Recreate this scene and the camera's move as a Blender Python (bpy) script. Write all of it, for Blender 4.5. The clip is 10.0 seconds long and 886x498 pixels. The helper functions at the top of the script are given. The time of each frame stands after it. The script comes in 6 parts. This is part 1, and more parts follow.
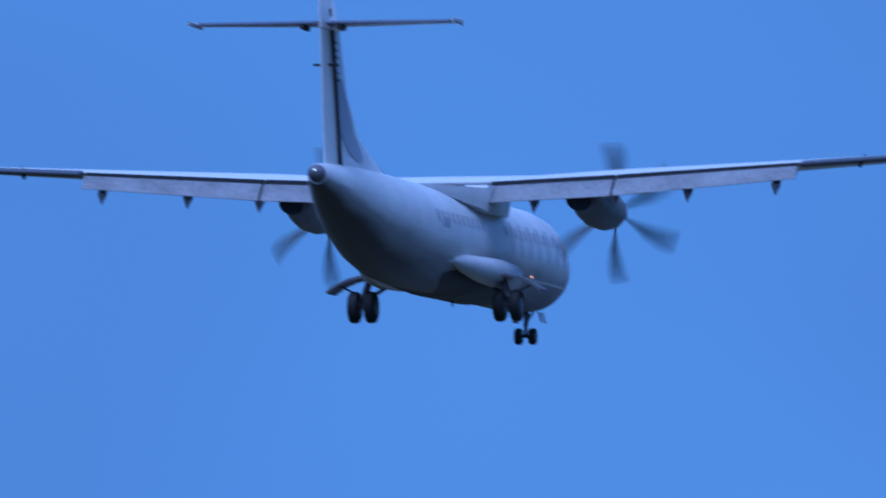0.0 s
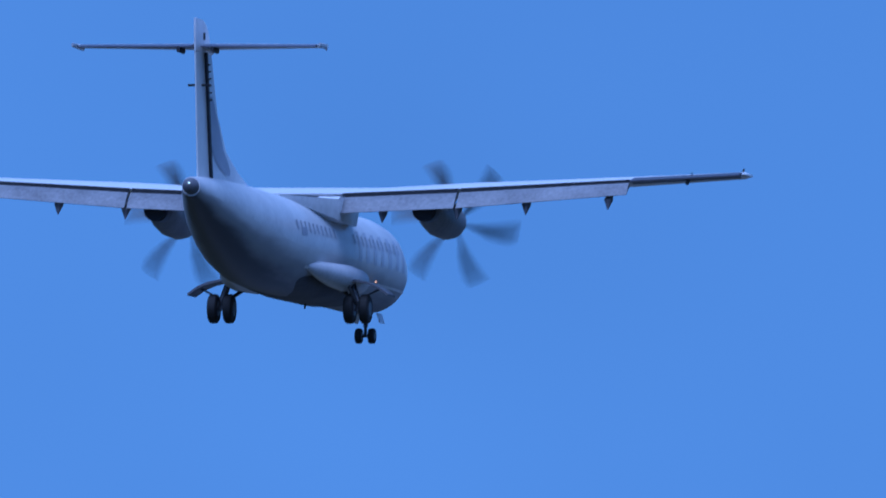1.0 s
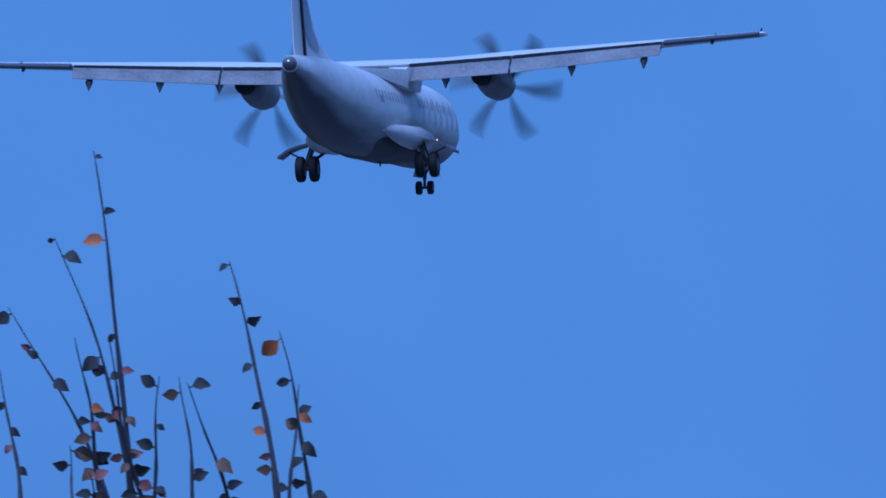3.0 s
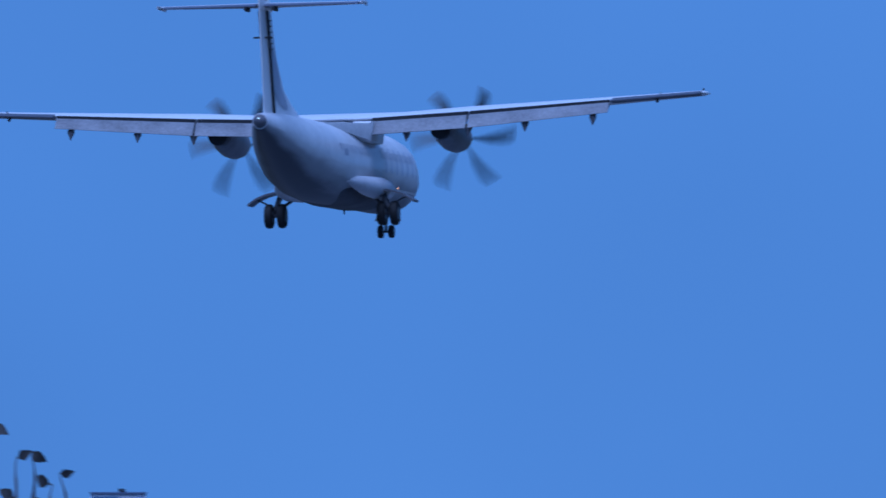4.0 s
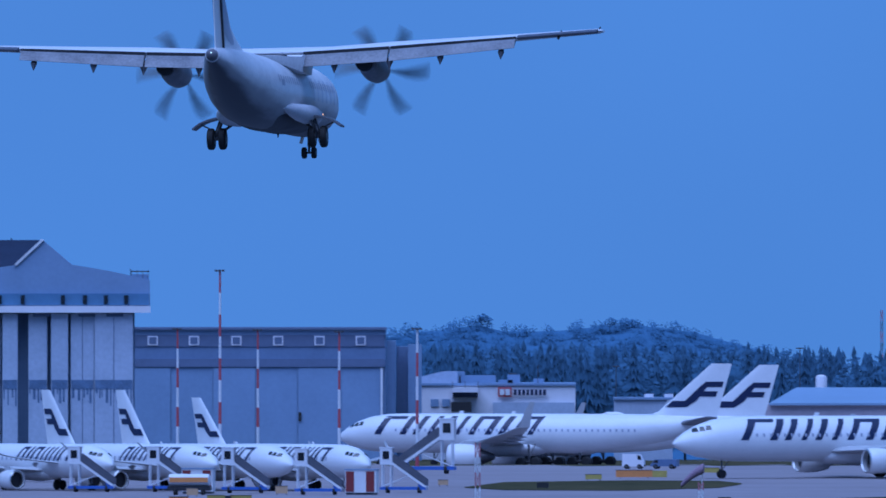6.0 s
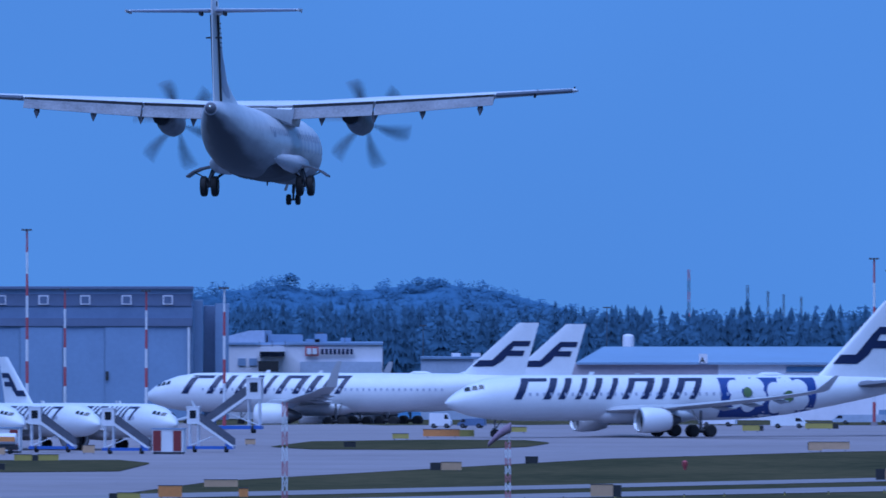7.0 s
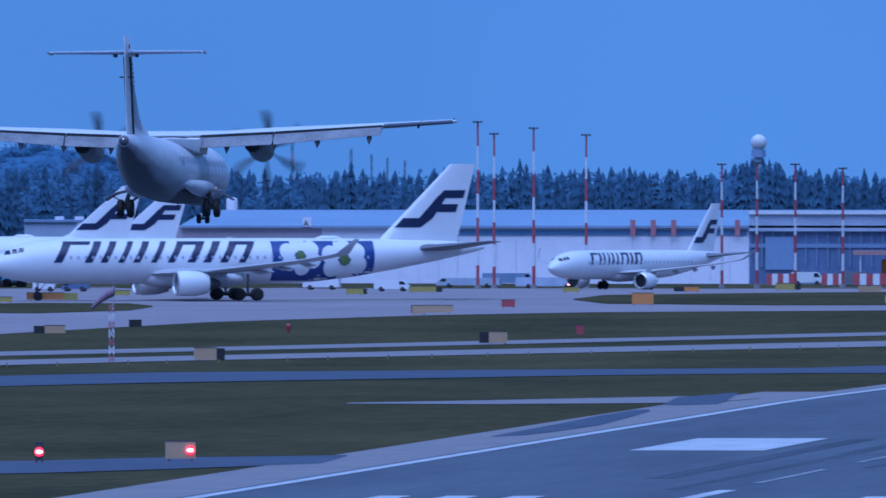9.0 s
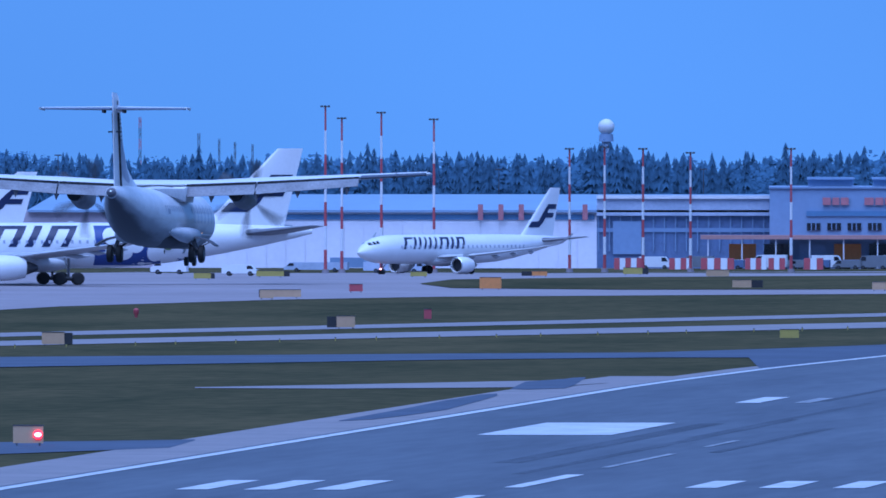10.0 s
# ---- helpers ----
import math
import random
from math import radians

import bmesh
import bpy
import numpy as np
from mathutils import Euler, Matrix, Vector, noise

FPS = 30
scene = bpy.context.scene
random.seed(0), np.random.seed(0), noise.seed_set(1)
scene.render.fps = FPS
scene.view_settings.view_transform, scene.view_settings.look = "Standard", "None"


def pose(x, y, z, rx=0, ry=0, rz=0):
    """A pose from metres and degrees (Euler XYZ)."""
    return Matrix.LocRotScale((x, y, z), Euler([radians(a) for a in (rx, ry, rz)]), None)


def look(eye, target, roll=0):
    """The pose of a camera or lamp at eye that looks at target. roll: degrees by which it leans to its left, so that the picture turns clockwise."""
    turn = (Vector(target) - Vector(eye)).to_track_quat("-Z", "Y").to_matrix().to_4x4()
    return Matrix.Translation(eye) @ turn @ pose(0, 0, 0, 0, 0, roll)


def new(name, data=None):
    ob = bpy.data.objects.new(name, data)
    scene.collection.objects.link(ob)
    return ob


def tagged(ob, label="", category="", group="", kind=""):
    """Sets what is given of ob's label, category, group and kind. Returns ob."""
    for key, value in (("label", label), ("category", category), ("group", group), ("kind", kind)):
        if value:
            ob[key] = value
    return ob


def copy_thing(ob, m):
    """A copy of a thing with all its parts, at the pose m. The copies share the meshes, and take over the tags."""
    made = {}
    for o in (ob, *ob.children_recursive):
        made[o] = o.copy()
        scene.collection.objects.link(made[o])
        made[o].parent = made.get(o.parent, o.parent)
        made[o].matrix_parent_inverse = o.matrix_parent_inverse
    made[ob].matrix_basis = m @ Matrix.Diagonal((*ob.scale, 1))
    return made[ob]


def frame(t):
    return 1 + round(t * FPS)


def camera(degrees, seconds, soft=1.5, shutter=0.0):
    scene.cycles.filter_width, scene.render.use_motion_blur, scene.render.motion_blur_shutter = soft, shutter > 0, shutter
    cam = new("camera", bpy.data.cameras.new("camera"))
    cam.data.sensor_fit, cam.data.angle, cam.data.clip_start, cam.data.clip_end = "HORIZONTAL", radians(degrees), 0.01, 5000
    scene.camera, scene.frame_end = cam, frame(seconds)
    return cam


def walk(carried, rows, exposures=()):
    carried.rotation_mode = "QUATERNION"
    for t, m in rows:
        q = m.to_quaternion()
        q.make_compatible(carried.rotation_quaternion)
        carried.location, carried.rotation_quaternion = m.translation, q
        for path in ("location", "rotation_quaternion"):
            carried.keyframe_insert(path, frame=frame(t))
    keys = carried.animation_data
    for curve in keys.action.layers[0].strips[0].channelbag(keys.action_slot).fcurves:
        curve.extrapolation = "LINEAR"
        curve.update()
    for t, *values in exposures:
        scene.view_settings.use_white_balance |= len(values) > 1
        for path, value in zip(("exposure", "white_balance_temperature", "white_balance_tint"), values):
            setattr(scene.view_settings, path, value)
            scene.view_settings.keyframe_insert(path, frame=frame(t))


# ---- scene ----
# The camera stands on a low mound beside the runway; y runs along the runway, x across it.
cam = camera(2.3638, 10.0, soft=1.6, shutter=0.25)
EYE_Z = 22.8
CAMERA_ROWS = [
    (0.0, 92.5755, 12.4100),
    (0.04, 92.5755, 12.4100),
    (0.1, 92.3328, 12.1762),
    (0.2, 92.2260, 11.9610),
    (0.3, 92.1855, 11.8130),
    (0.4, 92.1486, 11.7410),
    (0.5, 92.1731, 11.7128),
    (0.6, 92.1905, 11.6495),
    (0.7, 92.1696, 11.4704),
    (0.8, 92.1406, 11.2613),
    (0.9, 92.1122, 11.0794),
    (1.0, 92.1315, 10.9318),
    (1.1, 92.1081, 10.8326),
    (1.2, 92.0868, 10.7875),
    (1.3, 92.0488, 10.6938),
    (1.4, 92.0055, 10.6057),
    (1.5, 91.8851, 10.5017),
    (1.6, 91.7552, 10.4546),
    (1.7, 91.6677, 10.3915),
    (1.8, 91.6121, 10.3439),
    (1.9, 91.5770, 10.3031),
    (2.0, 91.5542, 10.2630),
    (2.1, 91.5268, 10.2139),
    (2.2, 91.4958, 10.1621),
    (2.3, 91.4539, 10.0915),
    (2.4, 91.4011, 10.0020),
    (2.5, 91.3264, 9.8908),
    (2.6, 91.1886, 9.7661),
    (2.7, 91.0970, 9.6389),
    (3.8, 90.9227, 8.7219),
    (3.9, 90.8729, 8.6097),
    (4.0, 90.8371, 8.5002),
    (4.1, 90.8052, 8.3426),
    (4.2, 90.7740, 8.2548),
    (4.3, 90.7430, 8.1399),
    (4.4, 90.7147, 8.0244),
    (4.5, 90.6891, 7.9249),
    (4.7, 90.6329, 7.7578),
    (4.9, 90.5731, 7.6280),
    (5.0, 90.5353, 7.5766),
    (5.3, 90.3754, 7.4273),
    (5.5, 90.2910, 7.3587),
    (5.7, 90.2141, 7.2841),
    (6.8, 90.0342, 6.7603),
    (7.0, 90.0204, 6.6448),
    (7.5, 89.9525, 6.3749),
    (8.0, 89.7829, 6.0975),
    (8.5, 89.7000, 5.8291),
    (9.0, 89.6555, 5.5871),
    (9.5, 89.6280, 5.3376),
    (10.0, 89.6140, 5.1807),
]
AIRLINER_ROWS = [
    (0.0, -126.51, 573.81, 47.58, -0.74, -0.14, -1.19),
    (0.3, -125.85, 587.49, 46.65, -0.86, 0.09, -1.24),
    (0.5, -125.41, 596.62, 46.03, -0.91, 0.31, -1.17),
    (1.0, -124.29, 619.49, 44.48, -1.05, 0.5, -0.99),
    (1.5, -123.17, 642.44, 42.92, -0.82, 0.25, -0.93),
    (2.0, -122.04, 665.48, 41.37, -1.18, -0.64, -0.89),
    (2.5, -120.9, 688.62, 39.82, -1.19, -1.75, -0.68),
    (2.7, -120.44, 697.91, 39.2, -1.23, -2.0, -0.78),
    (3.8, -117.91, 749.34, 35.79, -1.22, -1.62, -1.55),
    (4.0, -117.44, 758.76, 35.17, -1.01, -1.45, -1.75),
    (4.5, -116.28, 782.42, 33.62, -0.97, -1.22, -1.94),
    (5.0, -115.62, 806.16, 32.11, -0.95, -1.35, -1.81),
    (5.5, -115.04, 830.07, 30.64, -1.31, -1.33, -1.66),
    (5.7, -114.8, 839.68, 30.05, -1.39, -1.35, -1.58),
    (7.0, -113.13, 902.92, 25.72, -1.55, -0.26, -1.17),
    (7.5, -112.63, 927.59, 23.9, -1.67, 0.44, -1.08),
    (8.0, -112.16, 952.48, 22.08, -1.61, 0.65, -1.48),
    (8.5, -111.5, 977.62, 20.27, -1.49, 0.12, -1.95),
    (9.0, -111.09, 1002.96, 18.57, -1.47, -0.42, -2.49),
    (9.5, -110.49, 1028.57, 16.87, -1.29, -0.27, -2.96),
    (10.0, -109.87, 1054.44, 15.34, -1.01, 0.16, -3.34),
]
walk(cam, [(t, pose(0, 0, EYE_Z, rx, 0, rz)) for t, rx, rz in CAMERA_ROWS],
     exposures=[(0.0, 0.0), (2.5, -0.06), (5.5, -0.22), (6.5, -0.02), (7.0, -0.02), (7.5, -0.08), (8.5, -0.16), (9.0, -0.04), (10.0, 0.30)])

# ---- light: dusk under an even, blue overcast ----
world = bpy.data.worlds.new("dusk_sky")
scene.world = world
world.use_nodes = True
wn, wl = world.node_tree.nodes, world.node_tree.links
sky = wn.new("ShaderNodeTexSky")
sky.sky_type, sky.sun_disc = "NISHITA", False
sky.sun_elevation, sky.sun_rotation = radians(84), radians(219)
sky.air_density, sky.dust_density, sky.ozone_density = 1.0, 0.3, 3.0
tint = wn.new("ShaderNodeMix")
tint.data_type, tint.blend_type = "RGBA", "MULTIPLY"
tint.inputs["Factor"].default_value = 1.0
tint.inputs["B"].default_value = (0.215, 0.43, 0.715, 1)
spot = wn.new("ShaderNodeTexCoord")
lift = wn.new("ShaderNodeVectorMath")                          # the overcast hides the pale haze at the skyline
lift.inputs[1].default_value = (0, 0, 0.35)
wl.new(spot.outputs["Generated"], lift.inputs[0])
wl.new(lift.outputs[0], sky.inputs["Vector"])
wl.new(sky.outputs["Color"], tint.inputs["A"])
cloud, soft_cloud = wn.new("ShaderNodeTexNoise"), wn.new("ShaderNodeMapRange")   # faint unevenness of the overcast
cloud.inputs["Scale"].default_value, cloud.inputs["Detail"].default_value = 22.0, 2.0
soft_cloud.inputs["From Min"].default_value, soft_cloud.inputs["From Max"].default_value = 0.3, 0.7
soft_cloud.inputs["To Min"].default_value, soft_cloud.inputs["To Max"].default_value = 0.90, 1.06
wl.new(spot.outputs["Generated"], cloud.inputs["Vector"])
wl.new(cloud.outputs["Fac"], soft_cloud.inputs["Value"])
veil = wn.new("ShaderNodeVectorMath")
veil.operation = "SCALE"
wl.new(tint.outputs["Result"], veil.inputs[0])
wl.new(soft_cloud.outputs["Result"], veil.inputs["Scale"])
wl.new(veil.outputs[0], wn["Background"].inputs["Color"])
wn["Background"].inputs["Strength"].default_value = 0.255

sun_data = bpy.data.lights.new("sun", "SUN")
sun_data.energy, sun_data.angle, sun_data.color = 3.55, radians(70), (0.388, 0.545, 1.07)
sun = new("sun", sun_data)
sun.matrix_world = look((-8, -42, 85), (0, 0, 0))


# ---- materials ----
def material(name, color, rough=0.6, metal=0.0, vary=0.15, size=1.0, bump=0.0, spec=0.5, glow=0.0, dirt=None, fine=9.0, leaf=False, along=1.0):
    """Noise at two scales over a base colour; size: metres of the coarse one. dirt: a second colour for stains."""
    m = bpy.data.materials.new(name)
    m.use_nodes = True
    n, l = m.node_tree.nodes, m.node_tree.links
    b = n["Principled BSDF"]
    b.inputs["Roughness"].default_value, b.inputs["Metallic"].default_value = rough, metal
    b.inputs["Specular IOR Level"].default_value = spec
    if glow:
        b.inputs["Base Color"].default_value = (*color, 1)
        b.inputs["Emission Color"].default_value = (*color, 1)
        b.inputs["Emission Strength"].default_value = glow
        return m
    co = n.new("ShaderNodeTexCoord")
    coarse, grain = n.new("ShaderNodeTexNoise"), n.new("ShaderNodeTexNoise")
    coarse.inputs["Scale"].default_value, grain.inputs["Scale"].default_value = 1 / size, fine / size
    coarse.inputs["Detail"].default_value, grain.inputs["Detail"].default_value = 6, 3
    drawn = n.new("ShaderNodeMapping")                         # marks drawn out along the runway
    drawn.inputs["Scale"].default_value = (1.0, 1.0 / along, 1.0)
    l.new(co.outputs["Object"], drawn.inputs["Vector"])
    for t in (coarse, grain):
        l.new(drawn.outputs["Vector"], t.inputs["Vector"])
    add = n.new("ShaderNodeMath")
    add.operation = "MULTIPLY_ADD"
    add.inputs[1].default_value = 0.6
    l.new(coarse.outputs["Fac"], add.inputs[0])
    half = n.new("ShaderNodeMath")
    half.operation = "MULTIPLY"
    half.inputs[1].default_value = 0.4
    l.new(grain.outputs["Fac"], half.inputs[0])
    l.new(half.outputs[0], add.inputs[2])
    ramp = n.new("ShaderNodeValToRGB")
    ramp.color_ramp.elements[0].position, ramp.color_ramp.elements[1].position = 0.32, 0.68
    low = dirt or tuple(c * (1 - vary) for c in color)
    ramp.color_ramp.elements[0].color = (*low, 1)
    ramp.color_ramp.elements[1].color = (*[min(1, c * (1 + vary)) for c in color], 1)
    l.new(add.outputs[0], ramp.inputs["Fac"])
    l.new(ramp.outputs["Color"], b.inputs["Base Color"])
    if leaf:                                                   # normals turned up so foliage takes more sky light than its faces would
        face, raised, up = n.new("ShaderNodeNewGeometry"), n.new("ShaderNodeVectorMath"), n.new("ShaderNodeVectorMath")
        raised.operation, up.operation = "MULTIPLY_ADD", "NORMALIZE"
        raised.inputs[1].default_value, raised.inputs[2].default_value = (0.18, 0.18, 0.18), (0, 0, 1.0)
        l.new(face.outputs["Normal"], raised.inputs[0])
        l.new(raised.outputs[0], up.inputs[0])
        l.new(up.outputs[0], b.inputs["Normal"])
    if bump:
        bp = n.new("ShaderNodeBump")
        bp.inputs["Strength"].default_value, bp.inputs["Distance"].default_value = bump, 0.02 * size
        l.new(grain.outputs["Fac"], bp.inputs["Height"])
        l.new(bp.outputs["Normal"], b.inputs["Normal"])
    return m


WHITE = material("white_aircraft_paint", (0.74, 0.74, 0.755), 0.32, vary=0.05, size=2.5, spec=0.5)
GREYED = material("weathered_white_paint", (0.76, 0.76, 0.79), 0.30, vary=0.06, size=1.6, spec=0.5, dirt=(0.58, 0.58, 0.62))
BELLY = material("grey_belly_paint", (0.12, 0.12, 0.14), 0.5, vary=0.15, size=1.2, dirt=(0.07, 0.07, 0.08))
# Belly fairing colour, with the shade under the fuselage put into it
BELLY_SHADE = material("shade_toned_belly_slate", (0.07, 0.07, 0.082), 0.6, vary=0.25, size=1.5, spec=0.2, dirt=(0.03, 0.03, 0.035))
CAP_GREY = material("dark_grey_cap_paint", (0.14, 0.14, 0.165), 0.5, vary=0.3, size=1.5, spec=0.25, dirt=(0.09, 0.09, 0.105))
# Fairing white, a step darker than the fuselage
FAIRING_GREY = material("greyish_white_fairing_paint", (0.60, 0.60, 0.64), 0.4, vary=0.12, size=1.2, spec=0.4, dirt=(0.46, 0.46, 0.50))
NACELLE_GREY = material("dark_grey_nacelle_paint", (0.20, 0.20, 0.22), 0.5, vary=0.2, size=1.2, spec=0.3, dirt=(0.14, 0.14, 0.155))
NAVY = material("navy_paint", (0.010, 0.018, 0.062), 0.35, vary=0.2, size=2.0)
FAINT_MARK = material("faint_blue_grey_marking_paint", (0.55, 0.58, 0.67), 0.4, vary=0.1, size=1.0)
PALE_MARK = material("pale_grey_lettering_paint", (0.36, 0.385, 0.47), 0.4, vary=0.1, size=1.0)
BLUE_PANEL = material("blue_livery_paint", (0.008, 0.05, 0.22), 0.35, vary=0.1, size=2.0)
GREEN_PAINT = material("green_livery_paint", (0.10, 0.17, 0.06), 0.4, vary=0.1, size=1.0)
RUBBER = material("black_rubber", (0.012, 0.012, 0.014), 0.8, vary=0.3, size=0.4)
STEEL = material("dull_gear_steel", (0.10, 0.10, 0.11), 0.45, metal=0.6, vary=0.25, size=0.3)
DARK = material("dark_gap_shadowed_metal", (0.015, 0.015, 0.02), 0.6, vary=0.3, size=0.5)
WING_GREY = material("wing_grey_paint", (0.42, 0.43, 0.46), 0.4, vary=0.08, size=1.5)
BARE = material("bare_metal_lip", (0.55, 0.56, 0.58), 0.28, metal=0.9, vary=0.08, size=0.8)
BLADE = material("black_propeller_composite", (0.03, 0.03, 0.035), 0.5, vary=0.2, size=0.5)
GLASS = material("dark_window_glass", (0.01, 0.012, 0.018), 0.08, vary=0.1, size=0.5, spec=0.8)
LAMP_WHITE = material("white_lens_lamp", (0.55, 0.85, 1.0), glow=1.6)
LAMP_WARM = material("warm_lamp", (1.0, 0.55, 0.35), glow=1.6)
# Aileron grey carries the shade of its rear face in the colour
SHADE_GREY = material("shade_toned_aileron_grey", (0.075, 0.08, 0.11), 0.5, vary=0.15, size=1.0)
LAMP_RED = material("red_lamp", (1.0, 0.02, 0.05), glow=3.0)
LAMP_NOSE = material("pink_taxi_lamp", (1.0, 0.45, 0.5), glow=3.0)
LAMP_CORE = material("red_lamp_core", (1.0, 0.16, 0.20), glow=9.0)
GRASS = material("autumn_grass", (0.076, 0.063, 0.036), 1.0, vary=0.3, size=26.0, bump=0.3, spec=0.0, dirt=(0.036, 0.042, 0.026), fine=12, along=3.0)
RUNWAY = material("runway_asphalt", (0.102, 0.121, 0.147), 0.95, vary=0.16, size=9.0, spec=0.08, dirt=(0.080, 0.096, 0.121), fine=7, along=14.0)
TAXI = material("dark_blue_grey_asphalt", (0.080, 0.10, 0.138), 0.95, vary=0.2, size=16.0, spec=0.08)
CONCRETE = material("pale_apron_concrete", (0.27, 0.235, 0.25), 0.95, vary=0.12, size=30.0, spec=0.08, dirt=(0.23, 0.195, 0.205))
SHOULDER = material("pale_worn_shoulder", (0.225, 0.20, 0.21), 0.95, vary=0.2, size=9.0, spec=0.08, dirt=(0.20, 0.19, 0.20))
LINE_WORN = material("worn_white_paint", (0.25, 0.26, 0.28), 0.8, vary=0.3, size=1.0, dirt=(0.12, 0.14, 0.17), along=8.0)
LINE = material("white_runway_paint", (0.52, 0.53, 0.55), 0.6, vary=0.15, size=4.0, dirt=(0.34, 0.35, 0.37))


# ---- building blocks ----
def empty(name, m, label, category, group="", kind=""):
    ob = new(name)
    ob.matrix_world = m
    return tagged(ob, label, category, group, kind)


def mesh_of(name, bm, mat, smooth=True):
    bmesh.ops.recalc_face_normals(bm, faces=bm.faces)
    me = bpy.data.meshes.new(name)
    bm.to_mesh(me)
    bm.free()
    me.materials.append(mat)
    if smooth:
        for p in me.polygons:
            p.use_smooth = True
        me.set_sharp_from_angle(angle=radians(38))
    return me


def part(name, bm, mat, parent, label="", m=None, smooth=True):
    """Links a bmesh as one mesh object under a thing or a part."""
    ob = new(name, mesh_of(name, bm, mat, smooth))
    ob.parent = parent
    if m is not None:
        ob.matrix_local = m
    return tagged(ob, label)


def thing(name, bm, mat, m, label, category, group="", kind="", smooth=True):
    ob = new(name, mesh_of(name, bm, mat, smooth))
    ob.matrix_world = m
    return tagged(ob, label, category, group, kind)


def loft(bm, rings, caps=True, closed=True):
    rows = [[bm.verts.new(p) for p in r] for r in rings]
    n = len(rows[0])
    for a, b in zip(rows, rows[1:]):
        for i in range(n if closed else n - 1):
            j = (i + 1) % n
            bm.faces.new((a[i], a[j], b[j], b[i]))
    if caps and closed:
        bm.faces.new(rows[0][::-1])
        bm.faces.new(rows[-1])
    return bm


def oval(y, hw, zc, hh, n=36, x=0.0, power=1.0):
    pts = []
    for i in range(n):
        a = 2 * math.pi * i / n
        c, s = math.cos(a), math.sin(a)
        pts.append((x + hw * math.copysign(abs(c) ** power, c), y, zc + hh * math.copysign(abs(s) ** power, s)))
    return pts


def rod(bm, a, b, r, r2=None, n=10):
    a, b = Vector(a), Vector(b)
    d = (b - a).normalized()
    u = d.orthogonal().normalized()
    w = d.cross(u)
    r2 = r if r2 is None else r2
    rings = [[p + (u * math.cos(2 * math.pi * i / n) + w * math.sin(2 * math.pi * i / n)) * q for i in range(n)]
             for p, q in ((a, r), (b, r2))]
    return loft(bm, rings)


def block(bm, x0, x1, y0, y1, z0, z1):
    return loft(bm, [[(x0, y0, z), (x1, y0, z), (x1, y1, z), (x0, y1, z)] for z in (z0, z1)])


def slab(bm, pts, back):
    """A flat outline pushed by the vector back into a solid."""
    back = Vector(back)
    return loft(bm, [[Vector(p) for p in pts], [Vector(p) + back for p in pts]])


FOIL = [(1.0, 0.0), (0.8, 0.32), (0.55, 0.72), (0.3, 0.98), (0.12, 0.8), (0.03, 0.42), (0.0, 0.0),
        (0.03, -0.3), (0.12, -0.45), (0.3, -0.5), (0.55, -0.4), (0.8, -0.2)]


def foil(x, lead, chord, z, thick, cut=1.0, start=0.0, vertical=False, tilt=0.0):
    """A wing section that runs aft (-y) from lead; cut and start trim it to a share of the chord."""
    pts = []
    for c, t in FOIL:
        c = start + c * (cut - start)
        if cut < 1.0:
            t = t + 0.25 * c * (1 if t >= 0 else -0.6)
        if vertical and t < 0:
            t *= 1.5
        elif vertical:
            t *= .76
        a, b = lead - c * chord, t * thick * chord * 0.62
        pts.append((b, a, z) if vertical else (x, a, z + b - tilt * c * chord))
    return pts


def wheel(parent, x, y, z, r, w, rim=True):
    bm = bmesh.new()
    prof = [(-w / 2, r * 0.55), (-w / 2, r * 0.86), (-w * 0.36, r * 0.97), (0, r), (w * 0.36, r * 0.97), (w / 2, r * 0.86), (w / 2, r * 0.55)]
    loft(bm, [[(dx, q * math.cos(2 * math.pi * i / 20), q * math.sin(2 * math.pi * i / 20)) for i in range(20)] for dx, q in prof])
    tyre = part("tyre", bm, RUBBER, parent, m=pose(x, y, z))
    if rim:
        bm = bmesh.new()
        rod(bm, (-w * 0.54, 0, 0), (w * 0.54, 0, 0), r * 0.5, n=14)
        part("rim", bm, STEEL, tyre)
    return tyre


# ---- the landing turboprop; its origin lies between the main wheels ----
FLAP = material('streaked_flap_paint', (0.25, 0.255, 0.28), 0.45, vary=0.12, size=0.9, spec=0.3, dirt=(0.13, 0.13, 0.15))

FLAP_DARK = material('blue_grey_control_surface', (0.10, 0.11, 0.16), 0.45, vary=0.12, size=0.9)



